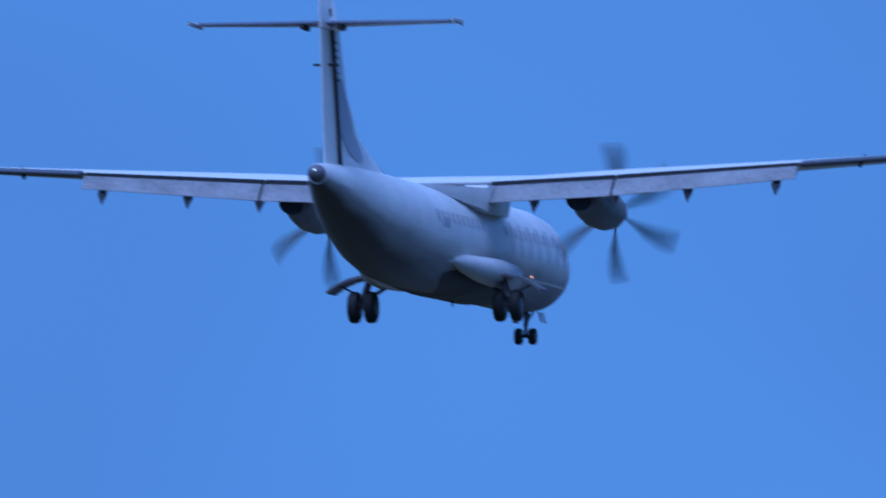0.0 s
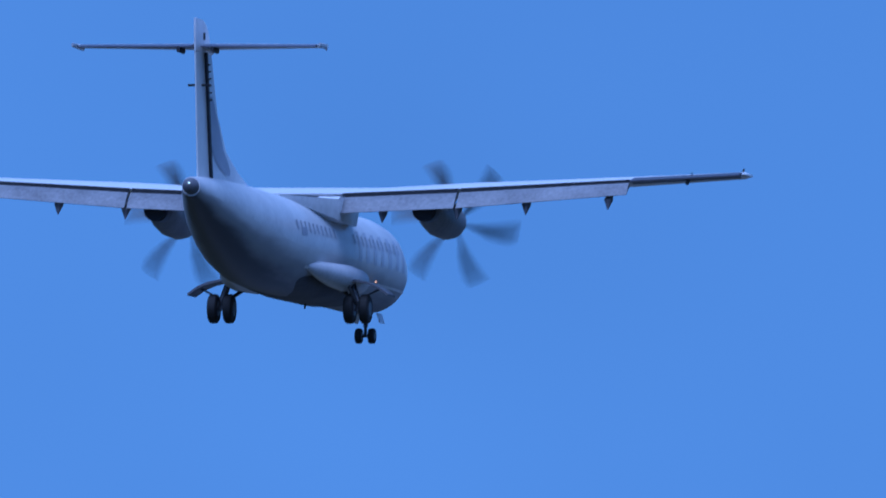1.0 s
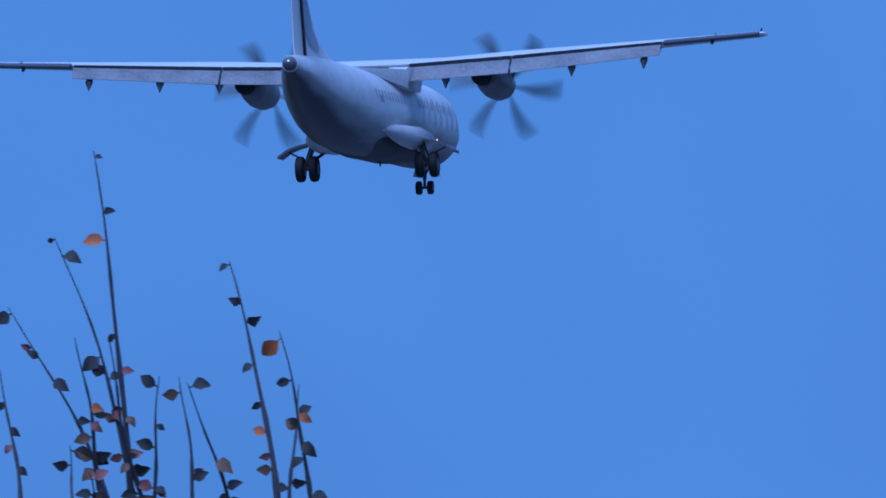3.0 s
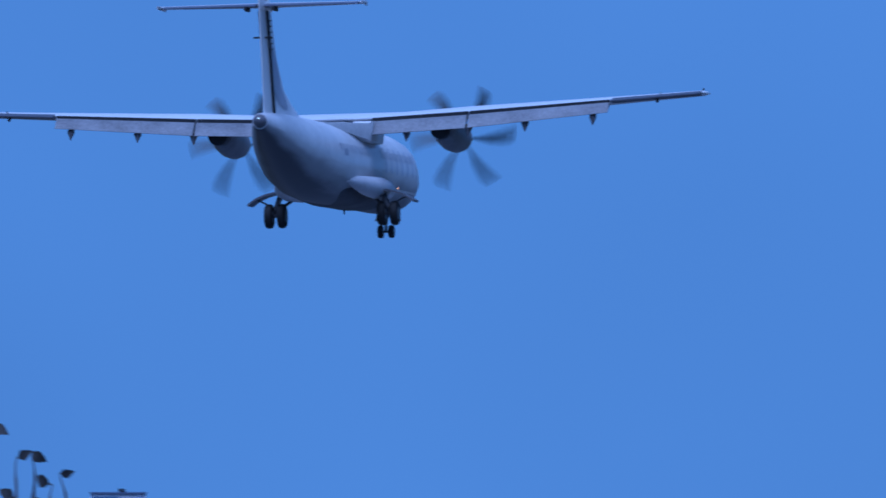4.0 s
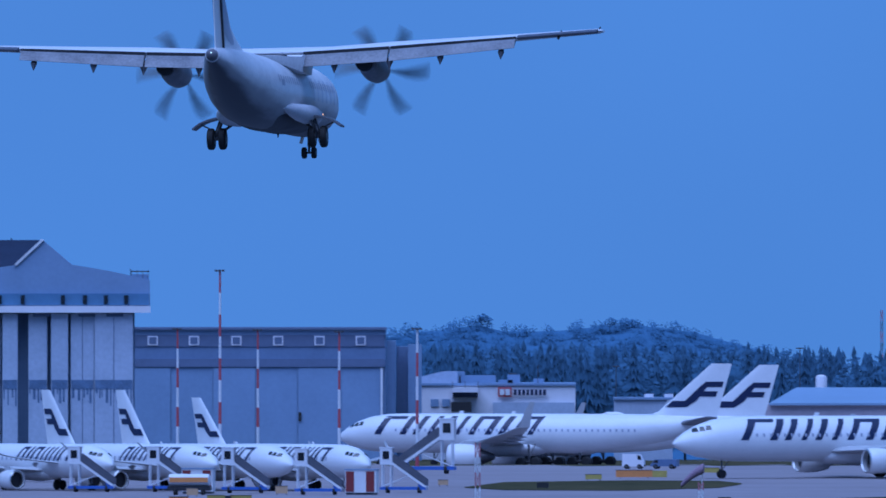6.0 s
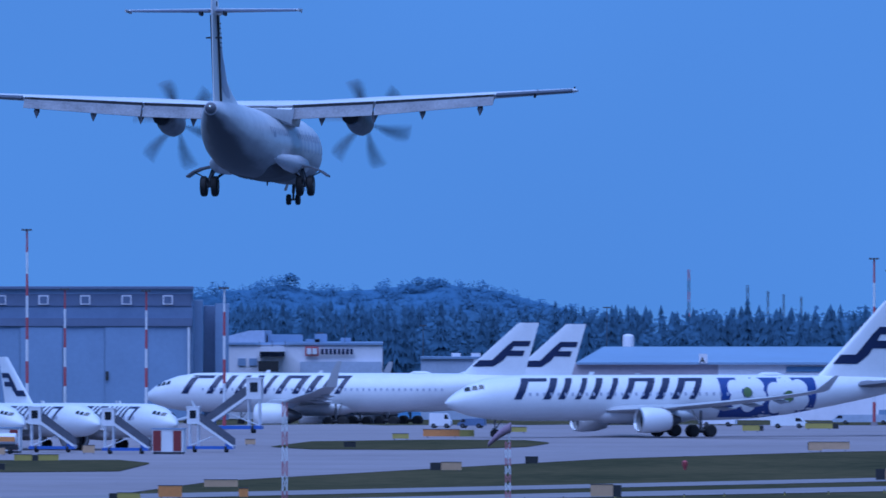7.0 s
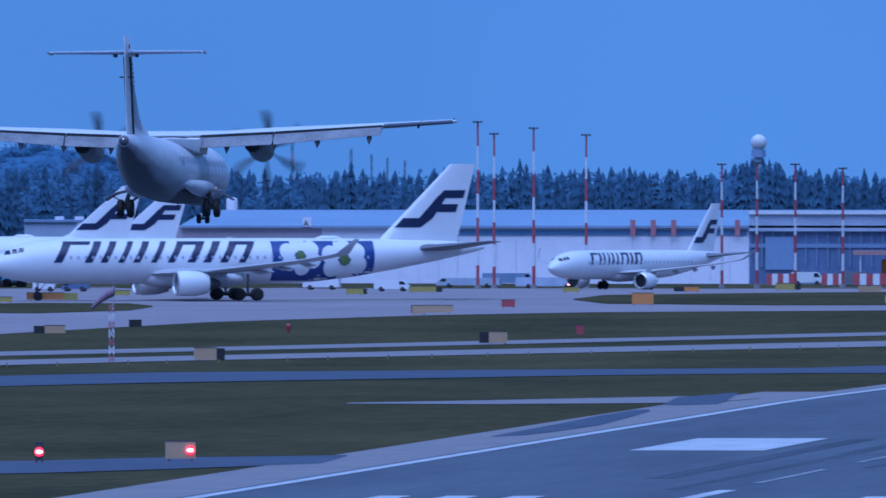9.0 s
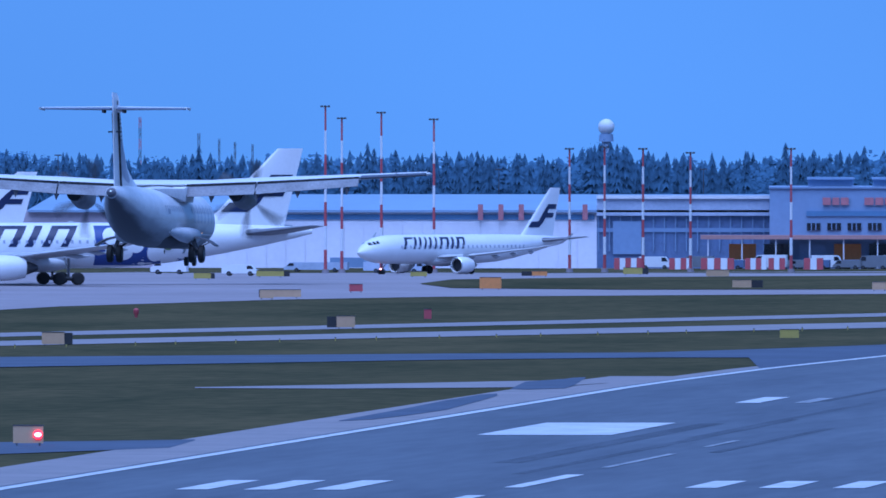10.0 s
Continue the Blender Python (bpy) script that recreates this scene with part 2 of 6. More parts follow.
def belly_shade_ramp():
    """White paint darkening to slate, the belly's shade put into the colour; the chart "girth" runs from 0 at the sides
    to 1 at the keel.
    """
    m = bpy.data.materials.new("belly_shade_gradient")
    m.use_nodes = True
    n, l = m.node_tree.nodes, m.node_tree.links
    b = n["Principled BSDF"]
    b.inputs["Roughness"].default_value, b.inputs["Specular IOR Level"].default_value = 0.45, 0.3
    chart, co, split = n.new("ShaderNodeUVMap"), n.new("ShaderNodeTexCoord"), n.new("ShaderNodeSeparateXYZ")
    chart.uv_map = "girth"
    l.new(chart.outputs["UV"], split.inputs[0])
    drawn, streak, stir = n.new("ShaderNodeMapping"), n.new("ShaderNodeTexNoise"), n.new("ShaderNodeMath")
    drawn.inputs["Scale"].default_value = (1.6, .35, 1.6)      # noise drawn out along the body roughens the gradient
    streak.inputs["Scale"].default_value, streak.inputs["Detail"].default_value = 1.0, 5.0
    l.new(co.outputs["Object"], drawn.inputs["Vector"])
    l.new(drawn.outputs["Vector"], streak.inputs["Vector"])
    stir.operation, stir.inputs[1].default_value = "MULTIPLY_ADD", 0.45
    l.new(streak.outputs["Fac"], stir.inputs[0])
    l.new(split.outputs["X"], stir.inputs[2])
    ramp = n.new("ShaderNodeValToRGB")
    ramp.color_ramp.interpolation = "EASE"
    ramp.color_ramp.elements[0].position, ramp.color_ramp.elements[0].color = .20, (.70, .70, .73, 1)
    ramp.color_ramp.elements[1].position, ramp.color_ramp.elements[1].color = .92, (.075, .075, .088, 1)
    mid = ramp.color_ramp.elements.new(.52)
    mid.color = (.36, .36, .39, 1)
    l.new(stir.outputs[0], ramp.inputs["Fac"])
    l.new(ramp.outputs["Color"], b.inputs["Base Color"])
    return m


BELLY_SHADE_RAMP = belly_shade_ramp()


def turboprop():
    plane = empty("turboprop_airliner", pose(0, 0, 0), "white high-wing twin turboprop landing with flaps and wheels down", "airplane")
    o = 12.9

    rings = [(0, .05, 1.75, .05), (-.25, .45, 1.76, .45), (-.8, .85, 1.82, .85), (-1.8, 1.2, 1.93, 1.2), (-3, 1.38, 2.02, 1.38),
             (-4.2, 1.43, 2.05, 1.43), (-10, 1.43, 2.05, 1.43), (-16.5, 1.43, 2.05, 1.43), (-18, 1.41, 2.09, 1.41), (-19.5, 1.32, 2.2, 1.32),
             (-21, 1.17, 2.36, 1.16), (-22.5, .97, 2.55, .97), (-24, .72, 2.78, .72), (-25.3, .46, 2.98, .47), (-26.2, .27, 3.12, .28)]
    bm = bmesh.new()
    loft(bm, [oval(y + o, hw, zc, hh, 96) for y, hw, zc, hh in rings])
    body = part("fuselage", bm, GREYED, plane)

    def painted(name, ring_set, a0, a1, mat, off, label):
        """A painted field along the skin between two angles below the middle line."""
        bm = bmesh.new()
        rows = []
        for y, hw, zc, hh in ring_set:
            rows.append([((hw + off) * math.cos(a), y + o, zc + (hh + off) * math.sin(a)) for a in np.linspace(radians(a0), radians(a1), 24)])
        loft(bm, rows, caps=False, closed=False)
        part(name, bm, mat, body, label)
    bm = bmesh.new()                                           # a skin coloured darker towards the keel, standing in for the belly's shade
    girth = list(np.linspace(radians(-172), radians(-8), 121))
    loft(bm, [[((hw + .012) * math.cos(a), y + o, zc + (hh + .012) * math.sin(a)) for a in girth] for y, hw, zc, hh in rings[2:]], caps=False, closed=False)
    film = part("belly_shade_skin", bm, BELLY_SHADE_RAMP, body, "skin graded dark to the keel, the belly's shade in its colour")
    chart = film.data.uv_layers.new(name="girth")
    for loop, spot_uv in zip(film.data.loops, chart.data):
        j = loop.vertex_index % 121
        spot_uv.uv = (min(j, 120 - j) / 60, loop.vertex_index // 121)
    for a in (-30, -150):
        painted("pinstripe", rings[2:8], a - 1.6, a + 1.6, WHITE, .030, "thin white stripe above the darkened belly")
    bm = bmesh.new()
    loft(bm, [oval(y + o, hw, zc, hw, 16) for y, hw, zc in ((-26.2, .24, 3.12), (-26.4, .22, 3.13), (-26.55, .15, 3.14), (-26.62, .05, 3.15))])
    part("tail_lamp_cover", bm, CAP_GREY, body, "grey rounded tail cone cap")
    bm = bmesh.new()
    rod(bm, (0.03, -26.60 + o, 3.2), (0.03, -26.66 + o, 3.2), 0.022)
    part("tail_lamp", bm, LAMP_WHITE, body, "small bright tail lamp")

    def skin(y):
        ys = [-r[0] for r in rings]
        return [float(np.interp(-y, ys, [r[k] for r in rings])) for k in (1, 2, 3)]

    def patch(name, pts, mat, side, off=0.012, label="", n=5):
        """A painted four-cornered field (y, z) that follows the skin."""
        bm = bmesh.new()
        g = []
        for i in range(n + 1):
            row = []
            for j in range(n + 1):
                a, b = i / n, j / n
                y = (pts[0][0] * (1 - a) + pts[1][0] * a) * (1 - b) + (pts[3][0] * (1 - a) + pts[2][0] * a) * b
                z = (pts[0][1] * (1 - a) + pts[1][1] * a) * (1 - b) + (pts[3][1] * (1 - a) + pts[2][1] * a) * b
                hw, zc, hh = skin(y)
                k = max(-.98, min(.98, (z - zc) / hh))
                c = math.sqrt(1 - k * k)
                row.append(bm.verts.new((side * (hw * c + off * c), y + o, z + off * k)))
            g.append(row)
        for i in range(n):
            for j in range(n):
                bm.faces.new((g[i][j], g[i + 1][j], g[i + 1][j + 1], g[i][j + 1]))
        return part(name, bm, mat, body, label)

    for side in (-1, 1):
        for k in range(7):                                    # big pale slanted strokes along the nose
            y = -2.9 - k * 1.05
            patch("pale_marking", [(y - .62, 1.35), (y - .18, 1.35), (y, 2.75), (y - .44, 2.75)], FAINT_MARK, side, label="pale grey-blue slanted marking")
        for k in range(26):
            y = -4.0 - k * 0.56
            if not 10.3 < -y < 12.6:
                patch("cabin_window", [(y - .10, 2.34), (y + .10, 2.34), (y + .10, 2.62), (y - .10, 2.62)], PALE_MARK, side, off=0.02, n=1)
        patch("rear_marking", [(-17.6, 2.2), (-16.9, 2.2), (-16.85, 2.45), (-17.55, 2.45)], PALE_MARK, side)

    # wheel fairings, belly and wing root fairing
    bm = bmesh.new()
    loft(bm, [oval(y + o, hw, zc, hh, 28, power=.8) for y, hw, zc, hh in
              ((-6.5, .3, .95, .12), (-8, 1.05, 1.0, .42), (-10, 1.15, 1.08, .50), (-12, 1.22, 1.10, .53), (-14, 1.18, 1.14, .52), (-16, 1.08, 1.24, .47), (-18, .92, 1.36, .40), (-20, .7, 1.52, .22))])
    part("belly_fairing", bm, BELLY_SHADE, plane, "rounded belly fairing between the main wheels")
    for side in (-1, 1):
        bm = bmesh.new()
        loft(bm, [oval(y + o, hw, zc, hh, 20, x=side * x) for y, x, hw, zc, hh in
                  ((-8.6, 1.2, .06, 1.2, .06), (-9.2, 1.36, .26, 1.2, .25), (-10.4, 1.50, .40, 1.2, .37), (-12.2, 1.58, .46, 1.2, .40),
                   (-13.6, 1.52, .41, 1.22, .36), (-15, 1.38, .26, 1.3, .26), (-16, 1.22, .08, 1.36, .08))])
        part("wheel_fairing", bm, FAIRING_GREY, plane, "white bulging wheel fairing")
    bm = bmesh.new()
    loft(bm, [oval(y + o, hw, zc, hh, 24) for y, hw, zc, hh in
              ((-8.6, .25, 3.40, .06), (-9.6, .95, 3.36, .24), (-10.6, 1.3, 3.30, .40), (-12.0, 1.34, 3.26, .38), (-13.2, 1.2, 3.22, .30), (-14.6, .8, 3.25, .2), (-16, .15, 3.38, .07))])
    part("wing_root_fairing", bm, GREYED, plane)
    for side in (-1, 1):                                       # flat-sided cheek between the wing and the fuselage
        bm = bmesh.new()
        loft(bm, [[(side * x, y + o, z) for x, z in ((xa, zb), (xo * .96, zb), (xo, (zb + zt) / 2), (xo, zt), (xa, zt))] for y, xa, xo, zb, zt in
                  ((-9.2, .9, 1.15, 3.15, 3.3), (-10.2, .9, 1.5, 2.85, 3.55), (-11.5, .9, 1.54, 2.84, 3.62), (-13.0, .9, 1.56, 2.86, 3.58), (-13.1, .9, 1.50, 2.92, 3.50), (-16.4, .25, .45, 3.38, 3.45))])
        part("wing_cheek", bm, GREYED, plane, "white flat-sided fairing below the wing root")

    # wings with lowered flaps
    def sect(x):
        k = max(0.0, (abs(x) - 4.9) / (13.525 - 4.9))
        return -10.25 + o - 0.62 * k, 2.62 - 1.04 * k, 3.66 + 0.056 * max(0, abs(x) - 2.4), 0.18 - 0.05 * k
    for side in (-1, 1):
        bm = bmesh.new()
        xs = [0.0, 1.3, 2.4, 4.9, 7.5, 10.1]
        loft(bm, [foil(side * x, *sect(x), cut=0.74) for x in xs])
        wing = part("wing", bm, WHITE, plane)
        bm = bmesh.new()
        loft(bm, [foil(side * x, *sect(x), cut=(1.0 if x > 13.6 else 0.72)) for x in (10.1, 11.8, 13.3)] +
             [foil(side * 13.525, sect(13.5)[0] - .12, 1.25, sect(13.525)[2], .06)])
        part("wing_tip", bm, WHITE, wing)
        bm = bmesh.new()
        rows = []
        for x in (10.16, 13.38):
            le, ch, z, th = sect(x)
            rows.append([(side * x, le - .70 * ch, z + .05 * ch), (side * x, le - 1.0 * ch, z - .015), (side * x, le - 1.0 * ch, z - .05), (side * x, le - .72 * ch, z - .10)])
        loft(bm, rows)
        part("aileron", bm, SHADE_GREY, wing, "wing tip aileron darkened for its shaded rear face")
        for x0, x1 in ((1.45, 4.92), (5.0, 10.06)):
            bm = bmesh.new()
            rows = []
            for x in (x0, x1):
                le, ch, z, th = sect(x)
                a, zz = le - .75 * ch, z - .048 * ch
                fc = .31 * ch
                ang = radians(33)
                pts = []
                for c, t in ((0, 0), (.05, .09), (.2, .13), (.5, .09), (1, .008), (1, -.008), (.5, -.03), (.2, -.06), (.05, -.05)):
                    yy, uu = c * fc, t * fc * 1.3
                    pts.append((side * x, a - .03 - yy * math.cos(ang) - uu * math.sin(ang), zz - yy * math.sin(ang) + uu * math.cos(ang)))
                rows.append(pts)
            loft(bm, rows)
            part("flap", bm, FLAP, wing, "lowered pale wing flap with oily streaks")
            bm = bmesh.new()
            rows = []
            for x in (x0, x1):
                le, ch, z, th = sect(x)
                rows.append([(side * x, le - .735 * ch, z + .026 * ch), (side * x, le - .765 * ch, z + .022 * ch), (side * x, le - .765 * ch, z - .035 * ch), (side * x, le - .735 * ch, z - .035 * ch)])
            loft(bm, rows)
            part("flap_gap", bm, DARK, wing, "dark slot above the flap")
        for x, q in ((2.75, .85), (5.0, .9), (7.05, .85), (9.5, .8), (11.8, .55)):
            le, ch, z, th = sect(x)
            a = le - .74 * ch
            bm = bmesh.new()
            if q > .6:
                rod(bm, (side * x, a - .05, z - .34), (side * x, a - .50 * q, z - .56), .08, .16 * q, n=12)
                rod(bm, (side * x, a - .50 * q, z - .56), (side * x, a - .62 * q, z - .52 - .40 * q), .16 * q, .015, n=12)
            else:
                rod(bm, (side * x, a + .1, z - .05), (side * x, a - .2, z - .17), .05, .06, n=10)
            part("flap_track_fairing", bm, BELLY, wing, "small dark pointed fairing under the flap")
        bm = bmesh.new()
        rod(bm, (side * 13.5, sect(13.5)[0] - 1.5, 4.36), (side * 13.56, sect(13.5)[0] - 1.75, 4.40), .03)
        part("static_wick", bm, DARK, wing)
        bm = bmesh.new()
        rod(bm, (side * 11.9, sect(11.9)[0] - 1.1, 4.2), (side * 11.9, sect(11.9)[0] - 1.35, 4.34), .025, .015)
        part("static_wick", bm, DARK, wing)

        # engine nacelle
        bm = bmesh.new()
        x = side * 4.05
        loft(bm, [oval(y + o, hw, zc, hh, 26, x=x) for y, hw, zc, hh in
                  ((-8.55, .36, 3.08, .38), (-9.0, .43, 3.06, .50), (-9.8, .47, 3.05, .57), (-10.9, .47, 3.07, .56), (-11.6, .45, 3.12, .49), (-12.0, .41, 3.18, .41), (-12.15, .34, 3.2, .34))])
        nacelle = part("engine_nacelle", bm, NACELLE_GREY, plane, "dark grey engine nacelle")
        bm = bmesh.new()
        rod(bm, (x - .10, -11.5 + o, 3.2), (x - .16, -12.3 + o, 3.24), .38, .34, n=20)
        part("exhaust", bm, DARK, nacelle, "sooty dark exhaust outlet")
        bm = bmesh.new()
        rod(bm, (x + .38, -11.6 + o, 3.35), (x + .40, -12.3 + o, 3.34), .10, .06)
        part("nacelle_tail", bm, WHITE, nacelle)
        # propeller, turning about its own y axis
        hub = part("propeller", rod(bmesh.new(), (0, -.28, 0), (0, .0, 0), .30, .30, n=20), BLADE, plane, "black six-bladed propeller", m=pose(x, -8.27 + o, 3.05))
        bm = bmesh.new()
        loft(bm, [oval(y, r, 0, r, 18) for y, r in ((0, .3), (.25, .24), (.45, .13), (.55, .03))])
        part("spinner", bm, WHITE, hub, "white spinner cone")
        for k in range(6):
            bm = bmesh.new()
            rows = []
            for r, c, tw, sw in ((.28, .12, 70, 0), (.6, .22, 58, .02), (1.0, .34, 45, .04), (1.45, .37, 36, .0), (1.75, .32, 31, -.06), (1.93, .18, 29, -.14), (1.965, .05, 28, -.18)):
                ca, sa = math.cos(radians(tw)), math.sin(radians(tw))
                rows.append([(e * c * ca - f * .03 * sa + sw, e * c * sa + f * .03 * ca, r) for e, f in ((-.5, 0), (0, 1), (.5, 0), (0, -1))])
            loft(bm, rows)
            part("blade", bm, BLADE, hub, m=pose(0, -.12, 0, 0, 60 * k, 0))
        hubs.append(hub)

    # fin, rudder, tailplane
    def fin_at(z):
        k = (z - 3.3) / (7.3 - 3.3)
        lead = np.interp(z, [3.2, 3.6, 3.86, 4.35, 5.37, 7.3, 7.7, 7.88, 8.0], [-17.3, -19.1, -20.2, -21.7, -23.0, -24.0, -24.3, -24.6, -25.05]) + o
        return float(lead), float(np.interp(z, [3.2, 7.3, 7.95], [-25.35, -25.95, -26.0]) + o)
    def hinge(z):
        return fin_at(z)[1] + float(np.interp(z, [3.2, 7.3], [1.25, .80]))
    bm = bmesh.new()
    zs = [3.2, 3.6, 3.86, 4.35, 5.37, 6.2, 7.0, 7.5, 7.7, 7.88, 8.0]
    loft(bm, [foil(0, fin_at(z)[0], fin_at(z)[0] - fin_at(z)[1], z, .06 if z < 5 else .08, cut=(fin_at(z)[0] - hinge(z)) / (fin_at(z)[0] - fin_at(z)[1]), vertical=True) for z in zs])
    fin = part("fin", bm, GREYED, plane)
    bm = bmesh.new()
    loft(bm, [[(-.11, hinge(z) - .09, z), (.11, hinge(z) - .09, z), (.02, fin_at(z)[1], z), (-.02, fin_at(z)[1], z)] for z in (3.42, 4.4, 5.6, 7.05)])
    part("rudder", bm, WHITE, fin, "pale rudder")
    bm = bmesh.new()
    loft(bm, [[(-.18, hinge(z) + .07, z), (.18, hinge(z) + .07, z), (.18, hinge(z) - .12, z), (-.18, hinge(z) - .12, z)] for z in (3.3, 5.2, 7.05)])
    part("rudder_gap", bm, DARK, fin, "dark hinge line of the rudder")
    bm = bmesh.new()
    loft(bm, [[(-w, hinge(z) - .07, z), (w, hinge(z) - .07, z), (.03, fin_at(z)[1], z + .02), (-.03, fin_at(z)[1], z + .02)] for z, w in ((7.05, .11), (7.5, .10), (7.85, .085), (7.99, .05))])
    part("rudder_horn", bm, GREYED, fin)
    bm = bmesh.new()
    loft(bm, [[(-.125, hinge(z) + .05, z), (.125, hinge(z) + .05, z), (.125, hinge(z) - .10, z), (-.125, hinge(z) - .10, z)] for z in (7.42, 7.62)])
    part("horn_gap", bm, DARK, fin)
    for z in (6.1,):
        bm = bmesh.new()
        rod(bm, (-.34, fin_at(z)[1] + .5, z), (.34, fin_at(z)[1] + .5, z), .035)
        part("tab_actuator", bm, DARK, fin)
    for k in range(6):
        bm = bmesh.new()
        z = 5.7 + k * .2
        rod(bm, (.12, hinge(z) - .02, z), (.27, hinge(z) - .06, z), .022, n=6)
        part("hinge", bm, STEEL, fin)
    # soft-edged emblem on the fin sides
    for side in (-1, 1):
        bm = bmesh.new()
        ring = []
        for i in range(19):
            t = 2 * math.pi * i / 18
            k = 1.0 if i < 18 else 0.0
            z = 4.75 + 1.1 * k * math.sin(t)
            a, b = fin_at(z)[0], hinge(z)
            f = .55 + .26 * k * math.cos(t)
            c = f * (a - b) / (a - fin_at(z)[1])
            w = float(np.interp(f, [0, .12, .3, .55, .8, 1], [0, .8, .98, .72, .32, .02])) + .25 * c
            thin = float(np.interp(z, [4.35, 5.37], [.06, .08]))
            ring.append(bm.verts.new((side * (.62 * .78 * thin * (a - fin_at(z)[1]) * w + .015), a - f * (a - b), z)))
        for i in range(18):
            bm.faces.new((ring[18], ring[i], ring[(i + 1) % 18]))
        part("fin_emblem", bm, PALE_MARK, fin, "pale blue-grey emblem on the fin")
    for side in (-1, 1):
        bm = bmesh.new()
        loft(bm, [foil(side * .02, -23.95 + o, 1.95, 7.24, .10, cut=.68), foil(side * 3.655, -24.62 + o, 1.15, 7.24, .10, cut=.68)])
        stab = part("tailplane", bm, WHITE, plane)
        bm = bmesh.new()
        loft(bm, [[(side * x, le - .66 * c, 7.24 + .03 * c), (side * x, le - c, 7.20), (side * x, le - c, 7.17), (side * x, le - .66 * c, 7.24 - .05 * c)]
                  for x, le, c in ((.16, -23.98 + o, 1.93), (3.5, -24.6 + o, 1.2))])
        part("elevator", bm, FLAP_DARK, stab, "grey elevator")
        bm = bmesh.new()
        loft(bm, [oval(-24.6 + o, .03, 7.20, .07, 8, side * 3.6), oval(-25.0 + o, .05, 7.23, .08, 8, side * 3.64), oval(-25.85 + o, .03, 7.23, .06, 8, side * 3.655)])
        part("tip_horn", bm, WING_GREY, stab)
        bm = bmesh.new()
        loft(bm, [oval(-25.2 + o, .06, 7.10, .10, 10, side * .5), oval(-25.95 + o, .05, 7.10, .09, 10, side * .5)])
        part("hinge_fairing", bm, DARK, stab)
    bm = bmesh.new()
    loft(bm, [oval(y + o, w, 7.2, h, 16) for y, w, h in ((-23.4, .03, .03), (-24, .16, .18), (-24.9, .17, .18), (-25.35, .12, .13), (-25.55, .02, .02))])
    part("tail_bullet", bm, GREYED, fin)

    # landing gear
    for side in (-1, 1):
        bm = bmesh.new()
        y = -12.72 + o
        rod(bm, (side * 1.72, y + .1, 1.45), (side * 2.05, y, .5), .10)
        rod(bm, (side * 2.05, y, .55), (side * 2.05, y, .22), .075)
        rod(bm, (side * 1.45, y + .55, .9), (side * 2.0, y, .45), .055)
        rod(bm, (side * 1.75, y - .35, 1.1), (side * 2.04, y - .05, .40), .05)
        rod(bm, (side * 1.75, y, .28), (side * 2.35, y, .28), .06)
        gear = part("main_gear", bm, STEEL, plane, "dark main landing gear leg")
        for dx in (-.235, .235):
            wheel(gear, side * 2.05 + dx, y, .28, .44, .27)
        bm = bmesh.new()
        pts = [(1.72, 1.12), (2.05, 1.14), (2.4, 1.06), (2.72, .93), (3.02, .72)]
        rows = []
        for yy in (y - .35, y + .75):
            rows.append([(side * a, yy, b) for a, b in pts] + [(side * (a - .01), yy, b - .07) for a, b in pts[::-1]])
        loft(bm, rows)
        part("gear_door", bm, BELLY, gear, "open curved landing gear door")
        bm = bmesh.new()
        rod(bm, (side * 2.2, y, .62), (side * 2.75, y + .1, .90), .03)
        part("door_strut", bm, STEEL, gear)
    bm = bmesh.new()
    y = -2.08 + o
    rod(bm, (0, y + .25, .95), (0, y, .3), .07)
    rod(bm, (0, y + .0, .35), (0, y, .02), .05)
    rod(bm, (0, y + .9, .75), (0, y + .05, .4), .035)
    rod(bm, (-.3, y, .02), (.3, y, .02), .045)
    nose = part("nose_gear", bm, STEEL, plane, "slim nose landing gear leg")
    for dx in (-.2, .2):
        wheel(nose, dx, y, .02, .235, .19)
    for side in (-1, 1):
        bm = bmesh.new()
        slab(bm, [(side * .3, y + .1, .72), (side * .3, y + .8, .72), (side * .40, y + .8, .42), (side * .40, y + .1, .42)], (side * .025, 0, 0))
        part("nose_gear_door", bm, GREYED, nose)
    bm = bmesh.new()
    for z in (1.0, 1.03):
        rod(bm, (1.42, -7.4 + o, z + .35), (1.455, -7.4 + o, z + .35), .012)
    part("side_lamp", bm, LAMP_WARM, body, "small orange lamp on the fuselage side")
    bm = bmesh.new()
    rod(bm, (.35, -12.2 + o, .46), (.35, -12.25 + o, .3), .04, .02)
    part("belly_antenna", bm, DARK, body)
    return plane


hubs = []
PLANE = turboprop()


# ---- the airfield: bearings u and rows v placed to fit the camera's view at the end, in 1/38000 radian ----
RAD = 38000.0
PROFILE_Y = [-6000, 0, 40, 60, 100, 300, 500, 1150, 1250, 1720, 1860, 1995, 2050, 2350, 2676, 2945, 3150, 3200, 3300, 3350, 3500, 5200]
PROFILE_Z = [21, 21, 20.8, 19, 15, 4, 0, 0, .15, .2, -.15, -.74, -.85, -.3, .6, -.6, -1.9, -2.8, -3.4, -3.05, -4, -17]


def land(y):
    return float(np.interp(y, PROFILE_Y, PROFILE_Z))


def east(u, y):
    return y * math.tan((u - 4220) / RAD)


def level(u, v, y):
    """The height seen at row v, at distance y along the runway."""
    return EYE_Z - (v - 185) / RAD * y / math.cos((u - 4220) / RAD)


def ground_at(u, v):
    """The spot of the ground at bearing u and row v."""
    a, b = 600.0, 5000.0
    for _ in range(40):
        m = (a + b) / 2
        if level(u, v, m) > land(m):
            a = m
        else:
            b = m
    return Vector((east(u, a), a, land(a)))


